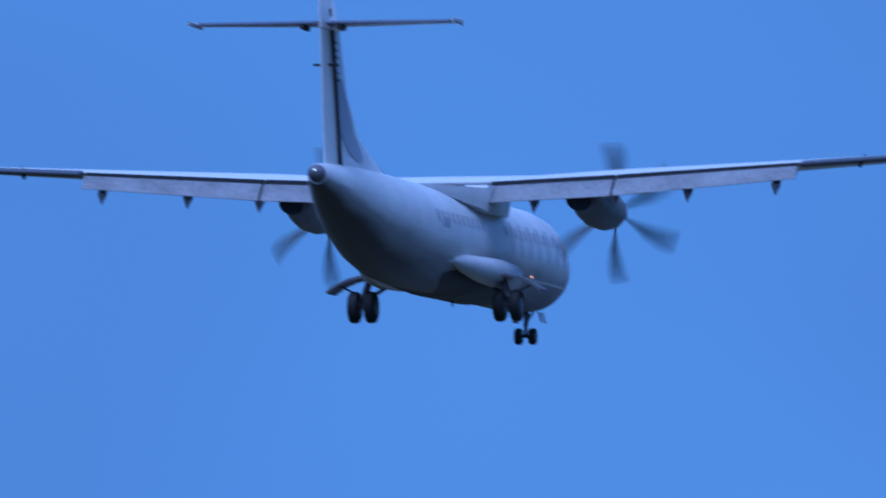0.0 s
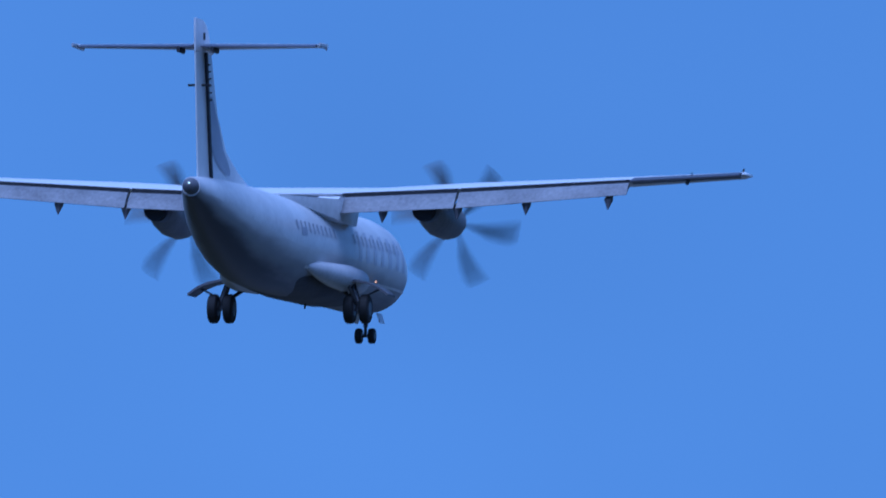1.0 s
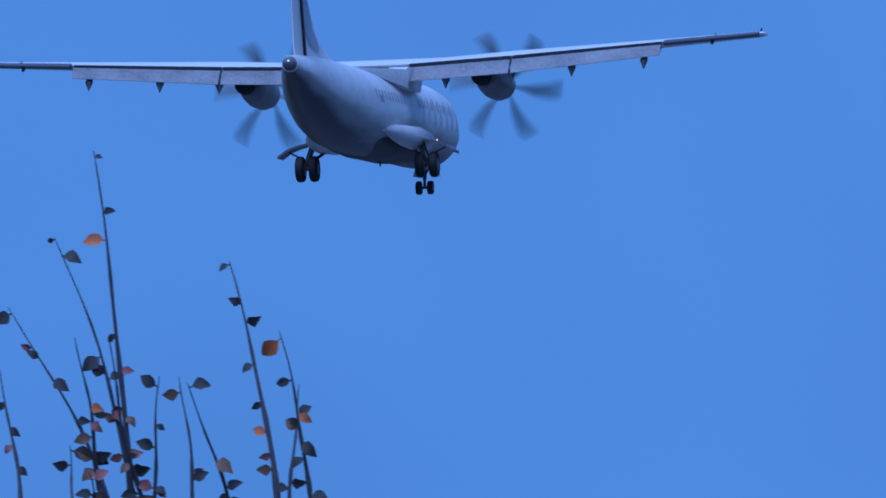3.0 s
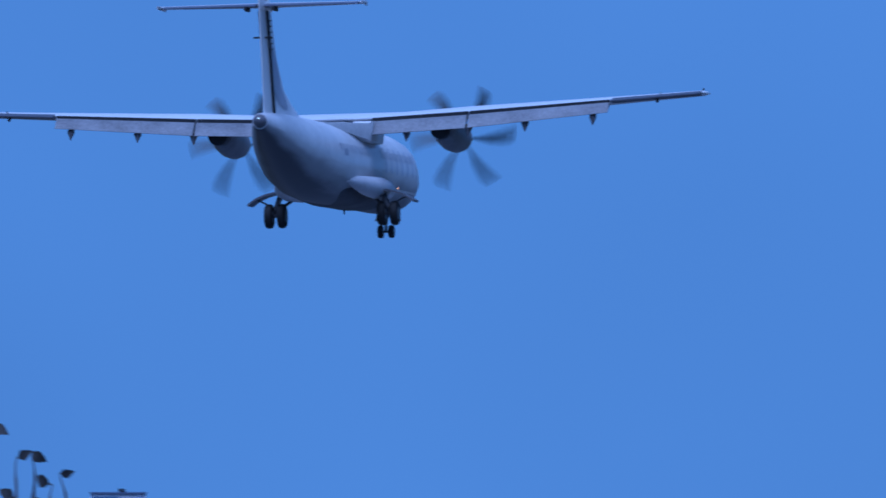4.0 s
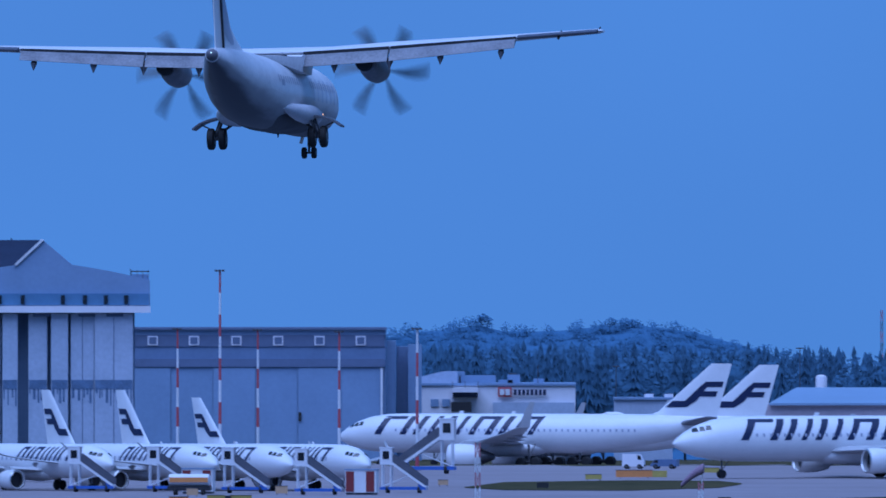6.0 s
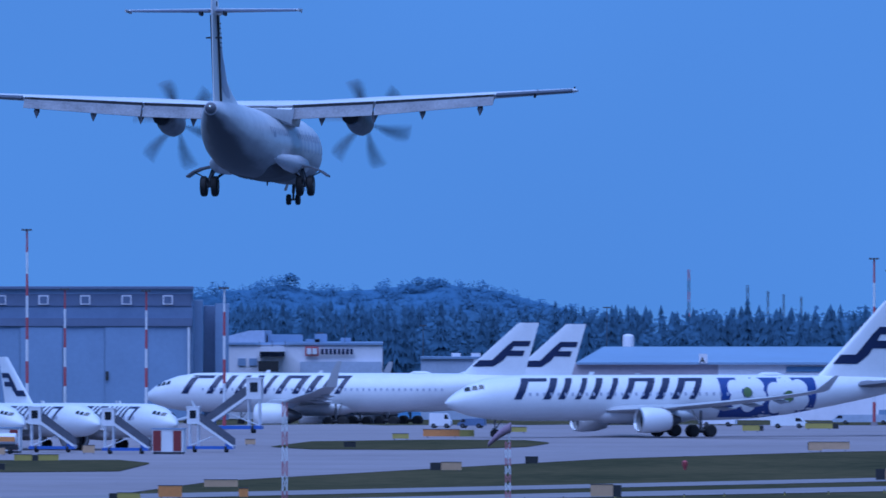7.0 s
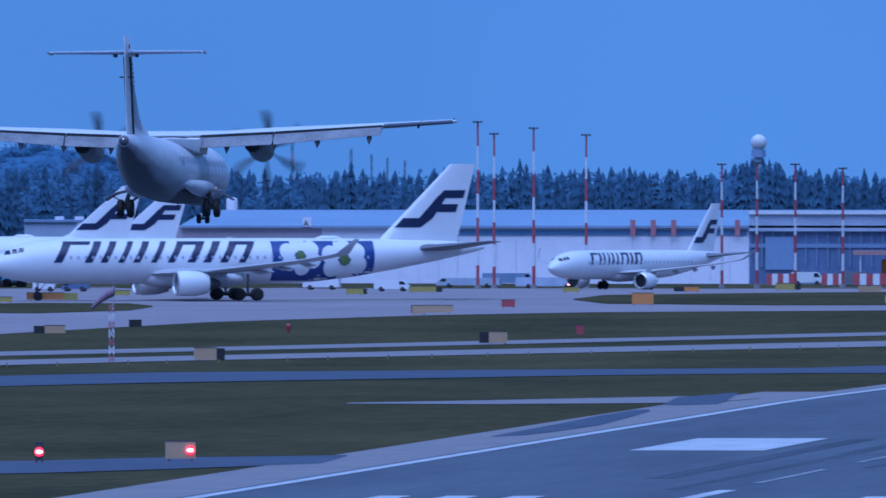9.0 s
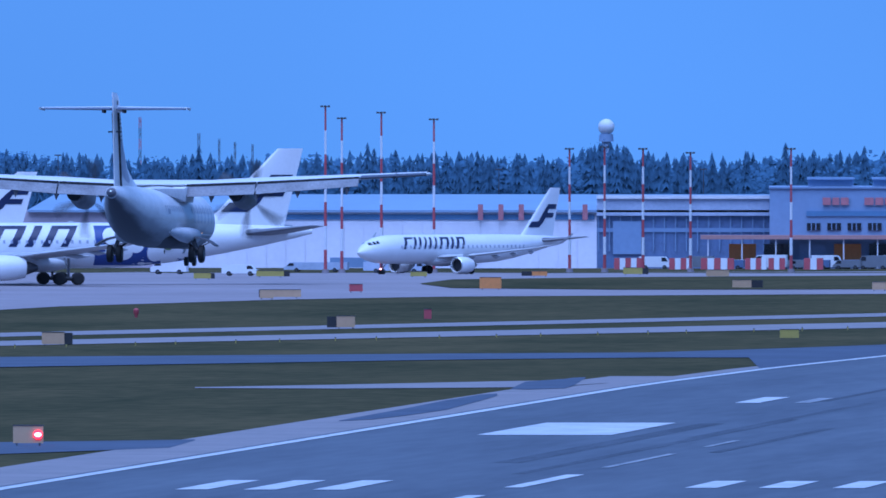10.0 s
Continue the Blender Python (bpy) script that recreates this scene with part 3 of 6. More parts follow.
def ground_sheet():
    bm = bmesh.new()
    ys = [-3000, -1000, -200, 0, 20, 40, 60, 80, 100, 150, 200, 300, 400, 500] + list(range(600, 5000, 50)) + [4990]
    xs = [-3200, -1600, -900, -600, -450, -350, -250, -150, -80, 0, 100, 300, 900, 3200]
    g = [[bm.verts.new((x, y, land(y) + (0.0 if 500 < y < 3300 else noise.noise((x * .01, y * .01, 0)) * .4))) for x in xs] for y in ys]
    for a, b in zip(g, g[1:]):
        for i in range(len(xs) - 1):
            bm.faces.new((a[i], a[i + 1], b[i + 1], b[i]))
    return thing("ground", bm, GRASS, pose(0, 0, 0), "dull green and brown autumn grass field", "ground", kind="structure")


def band(name, stations, lift, mat, label, kind="structure", category="pavement", across=8):
    """A paved strip: stations (u, far row, near row) from one end to the other."""
    bm = bmesh.new()
    rows = []
    dense = []
    for a, b in zip(stations, stations[1:]):
        for i in range(8):
            dense.append([p * (1 - i / 8) + q * i / 8 for p, q in zip(a, b)])
    dense.append(stations[-1])
    for u, far, near in dense:
        r = []
        for i in range(across + 1):
            p = ground_at(u, far + (near - far) * i / across)
            r.append(bm.verts.new((p.x, p.y, p.z + lift)))
        rows.append(r)
    for a, b in zip(rows, rows[1:]):
        for i in range(across):
            bm.faces.new((a[i], a[i + 1], b[i + 1], b[i]))
    return thing(name, bm, mat, pose(0, 0, 0), label, category, kind=kind)


def lane(name, x0, x1, y0, y1, lift, mat, label, parent=None):
    """A strip along the runway."""
    bm = bmesh.new()
    ys = [y0] + [y for y in range(int(y0 // 50 * 50) + 50, int(y1), 50)] + [y1]
    rows = [[bm.verts.new((x, y, land(y) + lift)) for x in (x0, x1)] for y in ys]
    for a, b in zip(rows, rows[1:]):
        bm.faces.new((a[0], a[1], b[1], b[0]))
    if parent:
        return part(name, bm, mat, parent, label)
    return thing(name, bm, mat, pose(0, 0, 0), label, "pavement", kind="structure")


ground_sheet()
lane("runway_shoulder", -148.2, -71.5, 650, 1790, .04, SHOULDER, "pale worn concrete shoulder along the runway")
lane("runway_shoulder", -143.0, -71.5, 1790, 3300, .04, SHOULDER, "pale worn concrete shoulder along the runway")
runway = lane("runway", -140.6, -78.4, 650, 3300, .09, RUNWAY, "blue-grey asphalt runway with white markings")
lane("edge_line", -140.0, -139.0, 650, 3290, .12, LINE, "white painted edge line", runway)
lane("edge_line", -80.0, -79.0, 650, 3290, .12, LINE, "white painted edge line", runway)
for y0, y1, w, mat in ((1122, 1164, 1.1, LINE), (1190, 1234, 1.1, LINE), (1258, 1302, 1.1, LINE), (1327, 1380, .55, LINE_WORN), (1408, 1434, .5, LINE_WORN)):
    lane("centre_dash", -110.5, -110.5 + w, y0, y1, .12, mat, "worn white centre line dash", runway)
for x in (-129.8, -98.4):
    lane("aiming_mark", x, x + 9.2, 1457, 1513, .12, LINE, "large white aiming point block", runway)
for d, n in ((1250, 3), (1614, 1), (1990, 1)):
    for k in range(n):
        for x in ((-129.1 + 4.05 * k, -99.8 + 4.35 * k) if n == 3 else (-124.3, -96.7)):
            lane("touchdown_mark", x, x + 1.9, d + (8 if x > -110 else 0), d + 31, .12, LINE, "white touchdown zone stripe", runway)
lane("touchdown_mark", -119.8, -118.6, 1614, 1640, .12, LINE_WORN, "faded white touchdown zone stripe", runway)

TYRE = material("rubber_marked_asphalt", (0.080, 0.095, 0.119), 0.95, vary=0.25, size=3.0, spec=0.05, along=12.0)
marks = random.Random(5)
for k in range(9):                                            # landing marks of tyres
    x, y = -112 + marks.choice((-1, 1)) * marks.uniform(2.0, 7.5), marks.uniform(1180, 1750)
    lane("tyre_mark", x, x + marks.uniform(.5, 1.8), y, y + marks.uniform(80, 240), .10 + .001 * k, TYRE, "dark tyre mark on the runway", runway)

band("apron", [(-2400, 440, 700), (-1400, 452, 640), (-792, 455, 610), (-592, 458, 583), (-192, 461, 560), (108, 462, 543), (500, 463, 531), (776, 464, 526), (2300, 464, 516)],
     .04, CONCRETE, "pale lilac-grey concrete apron", across=48)
band("grass_island", [(-490, 522, 523), (-420, 513, 527), (-200, 510, 528), (-40, 511, 523), (0, 515, 517)], .10, GRASS, "flat island of brown grass")
band("grass_island", [(-1500, 548, 572), (-760, 546, 566), (-707, 551, 553)], .10, GRASS, "flat island of brown grass")
band("grass_island", [(745, 503, 504), (800, 496, 511), (1100, 492, 514), (1568, 489, 513), (2300, 485, 510)], .10, GRASS, "flat island of brown grass")
band("service_road", [(-1500, 622, 632), (0, 590, 597), (1568, 555, 561), (2300, 540, 546)], .05, SHOULDER, "narrow pale road across the grass")
band("service_road", [(-1500, 640, 652), (0, 604.5, 613), (1568, 571, 581), (2300, 556, 566)], .05, SHOULDER, "narrow pale road across the grass")
band("taxiway", [(-1500, 640 + 26, 660 + 26), (0, 633, 651), (784, 627, 638), (1150, 625, 634), (1325, 619.5, 634), (1345, 619, 654), (1400, 617, 649.5), (1568, 611, 633), (1900, 600, 612)], .06, TAXI, "blue-grey asphalt taxiway")
band("taxiway", [(345, 686.5, 688), (600, 682, 689), (890, 676, 687), (1000, 674, 684), (1075, 677, 679)], .05, SHOULDER, "pale worn taxiway spur")
band("taxiway", [(905, 689, 690), (930, 677, 691), (1000, 672, 689), (1015, 670, 684), (1036, 669, 671)], .065, TAXI, "dark blue-grey asphalt patch at the runway exit")
band("taxiway", [(600, 746, 747), (660, 735, 744), (720, 724, 737), (790, 710, 727), (850, 700, 711), (880, 698, 702)], .065, TAXI, "dark blue-grey asphalt patch on the shoulder")
band("crossing", [(-1500, 806, 830), (-200, 789, 811), (0, 784, 805), (300, 780, 794), (345, 779, 781)], .05, TAXI, "dark blue asphalt crossing road")


# ---- parked jets ----
TAIL_GREY = material("dark_grey_tailplane_paint", (0.15, 0.16, 0.19), 0.45, vary=0.12, size=1.5)


def jet(L, dia, span, tall, sweep, engine, label, livery="", sharklet=2.4, lamp=GLASS):
    """A twin-engined low-wing jet on its wheels; nose towards +y, origin on the ground below its middle."""
    plane = empty("parked_jet", pose(0, 0, 0), label, "airplane", group="parked jets")
    R = dia / 2
    zc = dia * .5 + dia * .36
    half = L / 2
    prof = [(1.0, .02, -.22, .02), (.992, .22, -.20, .2), (.975, .48, -.16, .44), (.95, .72, -.10, .68), (.915, .90, -.04, .88), (.87, .985, 0, .98), (.82, 1, 0, 1),
            (.42, 1, 0, 1), (.34, .97, .04, .95), (.26, .86, .14, .83), (.18, .68, .28, .66), (.10, .46, .43, .46), (.03, .22, .56, .24), (0.0, .08, .6, .1)]
    rings = [((f - .5) * L, w * R, zc + dz * R, h * R) for f, w, dz, h in prof]
    bm = bmesh.new()
    loft(bm, [oval(y, hw, c, hh, 40) for y, hw, c, hh in rings])
    body = part("fuselage", bm, WHITE, plane)
    ys = [-r[0] for r in rings]

    def skin(y):
        return [float(np.interp(-y, ys, [r[k] for r in rings])) for k in (1, 2, 3)]

    def on_skin(y, z, side, off):
        hw, c, hh = skin(y)
        k = max(-.97, min(.97, (z - c) / hh))
        q = math.sqrt(1 - k * k)
        return (side * (hw + off) * q, y, c + (hh + off) * k)

    def patch(name, pts, mat, side, off=.03, n=5, label=""):
        bm = bmesh.new()
        g = []
        for i in range(n + 1):
            row = []
            for j in range(n + 1):
                a, b = i / n, j / n
                y = (pts[0][0] * (1 - a) + pts[1][0] * a) * (1 - b) + (pts[3][0] * (1 - a) + pts[2][0] * a) * b
                z = (pts[0][1] * (1 - a) + pts[1][1] * a) * (1 - b) + (pts[3][1] * (1 - a) + pts[2][1] * a) * b
                row.append(bm.verts.new(on_skin(y, z, side, off)))
            g.append(row)
        for i in range(n):
            for j in range(n):
                bm.faces.new((g[i][j], g[i + 1][j], g[i + 1][j + 1], g[i][j + 1]))
        return part(name, bm, mat, body, label)

    def disc(name, y, z, r, mat, side, off, label=""):
        bm = bmesh.new()
        mid = bm.verts.new(on_skin(y, z, side, off))
        inner = [bm.verts.new(on_skin(y + .55 * r * math.cos(a), z + .55 * r * math.sin(a), side, off)) for a in np.linspace(0, 2 * math.pi, 18, endpoint=False)]
        ring = [bm.verts.new(on_skin(y + r * math.cos(a), z + r * math.sin(a), side, off)) for a in np.linspace(0, 2 * math.pi, 18, endpoint=False)]
        for i in range(18):
            j = (i + 1) % 18
            bm.faces.new((mid, inner[i], inner[j]))
            bm.faces.new((inner[i], ring[i], ring[j], inner[j]))
        return part(name, bm, mat, body, label)

    for side in (-1, 1):
        # the airline's name as plain slanted strokes
        h = R * (.92 if livery != "small" else .80)
        z0 = zc - .06 * R if livery != "small" else zc + .02 * R
        start = half - L * (.135 if livery != "small" else .175)
        run = L * (.395 if livery != "small" else .30)
        if livery == "large":
            start, run = half - L * .115, L * .41
        lean = h * .60
        tip = lean if side > 0 else -lean
        if side < 0:
            start += lean * .4
        for f, w in ((0.0, .042), (.155, .040), (.235, .036), (.325, .030), (.40, .036), (.49, .030), (.575, .036), (.675, .040), (.755, .040), (.84, .040), (.935, .034)):
            ya = start - f * run
            patch("name_stroke", [(ya, z0), (ya - w * run, z0), (ya - w * run + tip, z0 + h), (ya + tip, z0 + h)], NAVY, side, label="navy slanted painted stroke")
        for f, w in ((.04, .10), (.61, .085), (.87, .09)):
            ya = start - f * run + tip * .8
            patch("name_bar", [(ya, z0 + h * .84), (ya - w * run, z0 + h * .84), (ya - w * run + tip * .16, z0 + h), (ya + tip * .16, z0 + h)], NAVY, side, label="navy painted bar")
        # cabin windows and cockpit
        zz = zc + .16 * R
        for k in range(int(L * .62 / .95)):
            y = half - L * .16 - k * .95
            patch("cabin_window", [(y - .14, zz - .2), (y + .14, zz - .2), (y + .14, zz + .2), (y - .14, zz + .2)], PALE_MARK, side, off=.045, n=1)
        for k in range(3):
            y = half - L * .034 - k * dia * .14
            z1 = zc + .28 * R + k * .05 * R
            patch("cockpit_window", [(y, z1), (y - dia * .125, z1 + .02 * R), (y - dia * .135, z1 + .20 * R), (y - dia * .05, z1 + .19 * R)], GLASS, side, n=2)
        if livery == "flower":
            y1, y0 = half - L * .563, half - L * .770
            patch("blue_field", [(y0, zc - .86 * R), (y1, zc - .86 * R), (y1, zc + .86 * R), (y0, zc + .86 * R)], BLUE_PANEL, side, n=12, label="cobalt blue painted field")
            for cy, cz, q in ((.27, .22, 1.02), (.70, .05, 1.15)):
                yy, zz2 = y1 + (y0 - y1) * cy, zc + cz * R
                for k in range(6):
                    a = math.pi * 2 * k / 6 + .4
                    disc("petal", yy + 1.7 * q * math.cos(a), zz2 + 1.35 * q * math.sin(a), .98 * q, WHITE, side, .06 + .006 * k, "white painted petal")
                disc("flower_centre", yy, zz2, .58 * q, GREEN_PAINT, side, .24, "green flower centre")
    # wings
    root = .30 * span * .52
    y_root = L * .10
    for side in (-1, 1):
        hs = span / 2
        zw = zc - .55 * R
        def lead(x):
            return y_root + root * .5 - (x - R) * math.tan(radians(sweep))
        bm = bmesh.new()
        rows = []
        for x, c, dz in ((0, root * 1.12, 0), (R, root, .02), (hs * .36, root * .62, .35), (hs * .8, root * .32, 1.5), (hs * .96, root * .22, 2.1)):
            rows.append(foil(side * x, lead(x), c, zw + dz * dia / 5.0, .12))
        loft(bm, rows)
        wing = part("wing", bm, WING_GREY, plane, "grey swept wing")
        bm = bmesh.new()
        x1, z1 = hs * .96, zw + 2.1 * dia / 5.0
        loft(bm, [foil(side * x1, lead(x1), root * .22, z1, .1),
                  foil(side * (x1 + .5), lead(x1) - .9, root * .18, z1 + .25, .1),
                  foil(side * (x1 + 1.0), lead(x1) - 2.0, root * .12, z1 + sharklet * .6, .1),
                  foil(side * (x1 + 1.25), lead(x1) - 3.0, root * .07, z1 + sharklet, .1)])
        part("winglet", bm, WING_GREY, wing)
        for fx in (.45, .6, .75):
            x = hs * fx
            c = root * np.interp(fx, [.36, .8], [.62, .32])
            zf = zw + np.interp(fx, [.36, .8], [.35, 1.5]) * dia / 5.0 - .25
            bm = bmesh.new()
            loft(bm, [oval(lead(x) - c * .55, .05, zf, .05, 10, side * x), oval(lead(x) - c * .85, .28, zf - .15, .3, 10, side * x), oval(lead(x) - c * 1.18, .05, zf - .1, .08, 10, side * x)])
            part("flap_track_fairing", bm, WING_GREY, wing)
        # engine
        ex, ey, er = hs * .325, lead(hs * .325) + engine * .55, engine / 2
        ez = zw - er * (.74 if livery == "flower" else .95)
        bm = bmesh.new()
        loft(bm, [oval(ey + dy * engine, r * er, ez, r * er, 26, side * ex) for dy, r in ((.42, .80), (.47, .90), (.42, .98), (.1, 1.03), (-.4, .98), (-.85, .78), (-.86, .70))], caps=False)
        cowl = part("engine", bm, WHITE, plane, "white round engine cowling")
        bm = bmesh.new()
        loft(bm, [oval(ey + dy * engine, r * er, ez, r * er, 26, side * ex) for dy, r in ((.40, .82), (.478, .88), (.44, .985))], caps=False)
        part("intake_lip", bm, BARE, cowl, "bright metal intake lip")
        bm = bmesh.new()
        rod(bm, (side * ex, ey + .2 * engine, ez), (side * ex, ey + .14 * engine, ez), er * .86, n=22)
        part("fan", bm, DARK, cowl, "dark engine fan")
        bm = bmesh.new()
        loft(bm, [oval(ey + dy * engine, r * er, ez, r * er, 20, side * ex) for dy, r in ((-.6, .62), (-1.0, .5), (-1.35, .22), (-1.4, .05))])
        part("exhaust_cone", bm, STEEL, cowl)
        bm = bmesh.new()
        loft(bm, [[(side * ex - .18, ey + a * engine, z), (side * ex + .18, ey + a * engine, z), (side * ex + .12, ey + b * engine, z), (side * ex - .12, ey + b * engine, z)]
                  for z, a, b in ((ez + er * .6, .2, -1.0), (zw + .5, -.15, -1.5))])
        part("pylon", bm, WING_GREY, cowl)
        # tailplane
        bm = bmesh.new()
        ts = span * .162
        zt = zc + .50 * R
        yt = -half + L * .135
        loft(bm, [foil(0, yt + .8, L * .095, zt, .2), foil(side * R * .75, yt - .2, L * .085, zt + .1, .16), foil(side * ts * 1.0, yt - ts * .62, L * .034, zt + ts * .10, .1)])
        part("tailplane", bm, TAIL_GREY, plane, "dark grey tailplane")
        # main wheels
        gx = dia * (.93 if dia < 5 else .95)
        gy = y_root - root * .42 - 2.6 if dia > 5 else y_root - root * .30
        bm = bmesh.new()
        wr = .58 if dia < 5 else .78
        rod(bm, (side * gx, gy, zw), (side * gx, gy, wr), .17)
        rod(bm, (side * gx * .5, gy, zw), (side * gx, gy, wr * 1.6), .10)
        gear = part("main_gear", bm, STEEL, plane, "main landing gear leg")
        if dia > 5:
            bm = bmesh.new()
            rod(bm, (side * gx, gy - 1.3, wr), (side * gx, gy + 1.3, wr), .26)
            part("bogie_beam", bm, DARK, gear)
        for dy in ((0,) if dia < 5 else (-1.15, 1.15)):
            for dx in (-.42, .42):
                wheel(gear, side * gx + dx, gy + dy, wr, wr, .42, rim=False)
    bm = bmesh.new()
    loft(bm, [oval(y, hw, zc - .72 * R, hh, 24) for y, hw, hh in ((y_root + root * .75, .3, .1), (y_root + root * .5, R * .8, R * .38), (y_root, R * .98, R * .48), (y_root - root * .6, R * .9, R * .42), (y_root - root * 1.1, .3, .1))])
    part("belly_fairing", bm, WHITE, plane)
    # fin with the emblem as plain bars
    zb, zt = zc + .85 * R, tall
    yl, yb = -half + L * .215, -half + L * .055
    tl, tb = -half + L * .068, -half + L * .018

    def fin_pt(f, g):
        """f: 0 at the leading edge to 1 aft; g: 0 at the root to 1 at the top."""
        a, b = yl + (tl - yl) * g, yb + (tb - yb) * g
        return a + (b - a) * f, zb + (zt - zb) * g
    bm = bmesh.new()
    rows = []
    for g in (-.12, 0.0, .3, .6, .9, 1.0):
        a, z = fin_pt(0, g)
        b = fin_pt(1, g)[0]
        if g == -.12:
            a += L * .05
        rows.append(foil(0, a, a - b, z, .09, vertical=True))
    loft(bm, rows)
    fin = part("fin", bm, WHITE, plane)
    bars = [[(-.0, .18), (.42, .18), (.52, .30), (.02, .30)], [(.30, .30), (.52, .30), (.55, .56), (.36, .56)],
            [(.36, .56), (.98, .56), (.98, .66), (.42, .66)], [(.50, .38), (.86, .38), (.86, .48), (.54, .48)]]
    for side in (-1, 1):
        for k, q in enumerate(bars):
            bm = bmesh.new()
            grid = []
            for i in range(8):
                row = []
                for j in range(4):
                    a, b = i / 7, j / 3
                    f = (q[0][0] * (1 - a) + q[1][0] * a) * (1 - b) + (q[3][0] * (1 - a) + q[2][0] * a) * b
                    g = (q[0][1] * (1 - a) + q[1][1] * a) * (1 - b) + (q[3][1] * (1 - a) + q[2][1] * a) * b
                    f = min(max(f, .05), .92)
                    y, z = fin_pt(f, g)
                    chord = fin_pt(0, g)[0] - fin_pt(1, g)[0]
                    thick = .0558 * chord * float(np.interp(f, [0, .03, .12, .3, .55, .8, 1], [.1, .46, .70, .76, .62, .34, .05]))
                    row.append(bm.verts.new((side * (.05 + thick), y, z)))
                grid.append(row)
            for i in range(7):
                for j in range(3):
                    bm.faces.new((grid[i][j], grid[i + 1][j], grid[i + 1][j + 1], grid[i][j + 1]))
            part("emblem_bar", bm, NAVY, fin, "navy painted bar of the tail emblem", smooth=False)
    bm = bmesh.new()
    ny = half - L * (.115 if dia < 5 else .105)
    wr = .38 if dia < 5 else .52
    rod(bm, (0, ny, zc - .8 * R), (0, ny, wr), .11)
    rod(bm, (0, ny - 1.2, zc - .85 * R), (0, ny, wr * 1.8), .06)
    nose = part("nose_gear", bm, STEEL, plane, "nose landing gear leg")
    for dx in (-.27, .27):
        wheel(nose, dx, ny, wr, wr, .28, rim=False)
    bm = bmesh.new()
    rod(bm, (0, ny + .15, wr * 2.0), (0, ny + .3, wr * 2.0), .13)
    part("nose_lamp", bm, lamp, nose, "nose gear lamp")
    bm = bmesh.new()
    slab(bm, [(.02, half - L * .3, zc + R * .95), (.02, half - L * .31, zc + R * .95), (.02, half - L * .315, zc + R * 1.14), (.02, half - L * .305, zc + R * 1.14)], (-.04, 0, 0))
    part("antenna", bm, WHITE, body)
    if dia > 5:
        bm = bmesh.new()
        loft(bm, [oval(half - L * f, w, zc + R * .98, h, 14) for f, w, h in ((.66, .05, .05), (.672, .7, .35), (.70, .7, .35), (.715, .05, .05))])
        part("radome", bm, WHITE, body)
    return plane


def park(plane, u, y, heading, at=0.0):
    """Stands a jet on the ground; heading: degrees from +y towards +x; at: share of its length ahead of the middle that stands at bearing u."""
    h = radians(heading)
    x = east(u, y) - at * math.sin(h)
    yy = y - at * math.cos(h)
    plane.matrix_world = pose(x, yy, land(yy) + .06, 0, 0, -heading)
    return plane


FLOWER_JET = park(jet(63.7, 5.64, 60.3, 16.8, 30, 3.1, "white twin-engined jet with blue flower livery taxiing past", "flower", 2.0), 215, 2635, 245)
wide = jet(64.0, 5.96, 64.7, 15.7, 33, 3.9, "white wide-body jet with navy strokes and curled wing tips", "large", 4.0)
park(copy_thing(wide, pose(0, 0, 0)), -270, 3288, 282)
park(wide, -360, 3220, 282)
TAXI_JET = park(jet(44.5, 4.0, 34.1, 11.8, 25, 2.3, "white narrow-body jet with navy strokes taxiing in", "small", 1.6, LAMP_NOSE), 822, 2945, 216)
narrow = jet(37.6, 4.0, 34.1, 11.7, 25, 2.3, "white narrow-body jet parked in a row before the hangar", "small", 1.6)
narrow_low = jet(37.6, 4.0, 34.1, 10.8, 25, 2.3, "white narrow-body jet parked at the end of the row", "small", 1.6)
for k, u in enumerate((-1424, -1241, -1108, -973)):
    ob = narrow if k == 0 else narrow_low if k == 3 else copy_thing(narrow, pose(0, 0, 0))
    park(ob, u + 153, 2500, 138)


# ---- buildings ----
PANEL_GREY = material("blue_grey_cladding", (0.20, 0.30, 0.44), 0.55, vary=0.08, size=6.0, spec=0.3)
PANEL_DARK = material("dark_roof_sheet", (0.12, 0.16, 0.25), 0.6, vary=0.12, size=9.0, spec=0.3)
STRIP = material("dirty_blue_window_strip", (0.10, 0.17, 0.28), 0.5, vary=0.35, size=1.5)
PANEL_MID = material("mid_blue_cladding", (0.14, 0.21, 0.33), 0.6, vary=0.1, size=6.0, spec=0.3)
ROOF_DARK = material("dark_blue_roof_felt", (0.022, 0.032, 0.060), 0.8, vary=0.2, size=9.0, spec=0.1)
PANEL_PALE = material("pale_door_cladding", (0.43, 0.49, 0.60), 0.6, vary=0.08, size=5.0, spec=0.3, dirt=(0.34, 0.40, 0.50))
PANEL_BLUE = material("blue_fascia_cladding", (0.08, 0.20, 0.34), 0.45, vary=0.12, size=6.0)
PANEL_WHITE = material("white_cladding", (0.74, 0.72, 0.76), 0.6, vary=0.06, size=7.0)
ROOF_BLUE = material("pale_blue_roof_sheet", (0.22, 0.33, 0.46), 0.45, vary=0.08, size=12.0)
# Red paled in its base colour to stand for haze
RED_PALE = material("haze_paled_red_paint", (0.45, 0.16, 0.18), 0.6, vary=0.15, size=1.0)
BROWN = material("pinkish_grey_cladding", (0.46, 0.38, 0.42), 0.7, vary=0.12, size=6.0)
RED = material("red_signal_paint", (0.45, 0.07, 0.085), 0.55, vary=0.12, size=1.5)
WHITE_POST = material("white_signal_paint", (0.68, 0.68, 0.70), 0.55, vary=0.08, size=1.5)
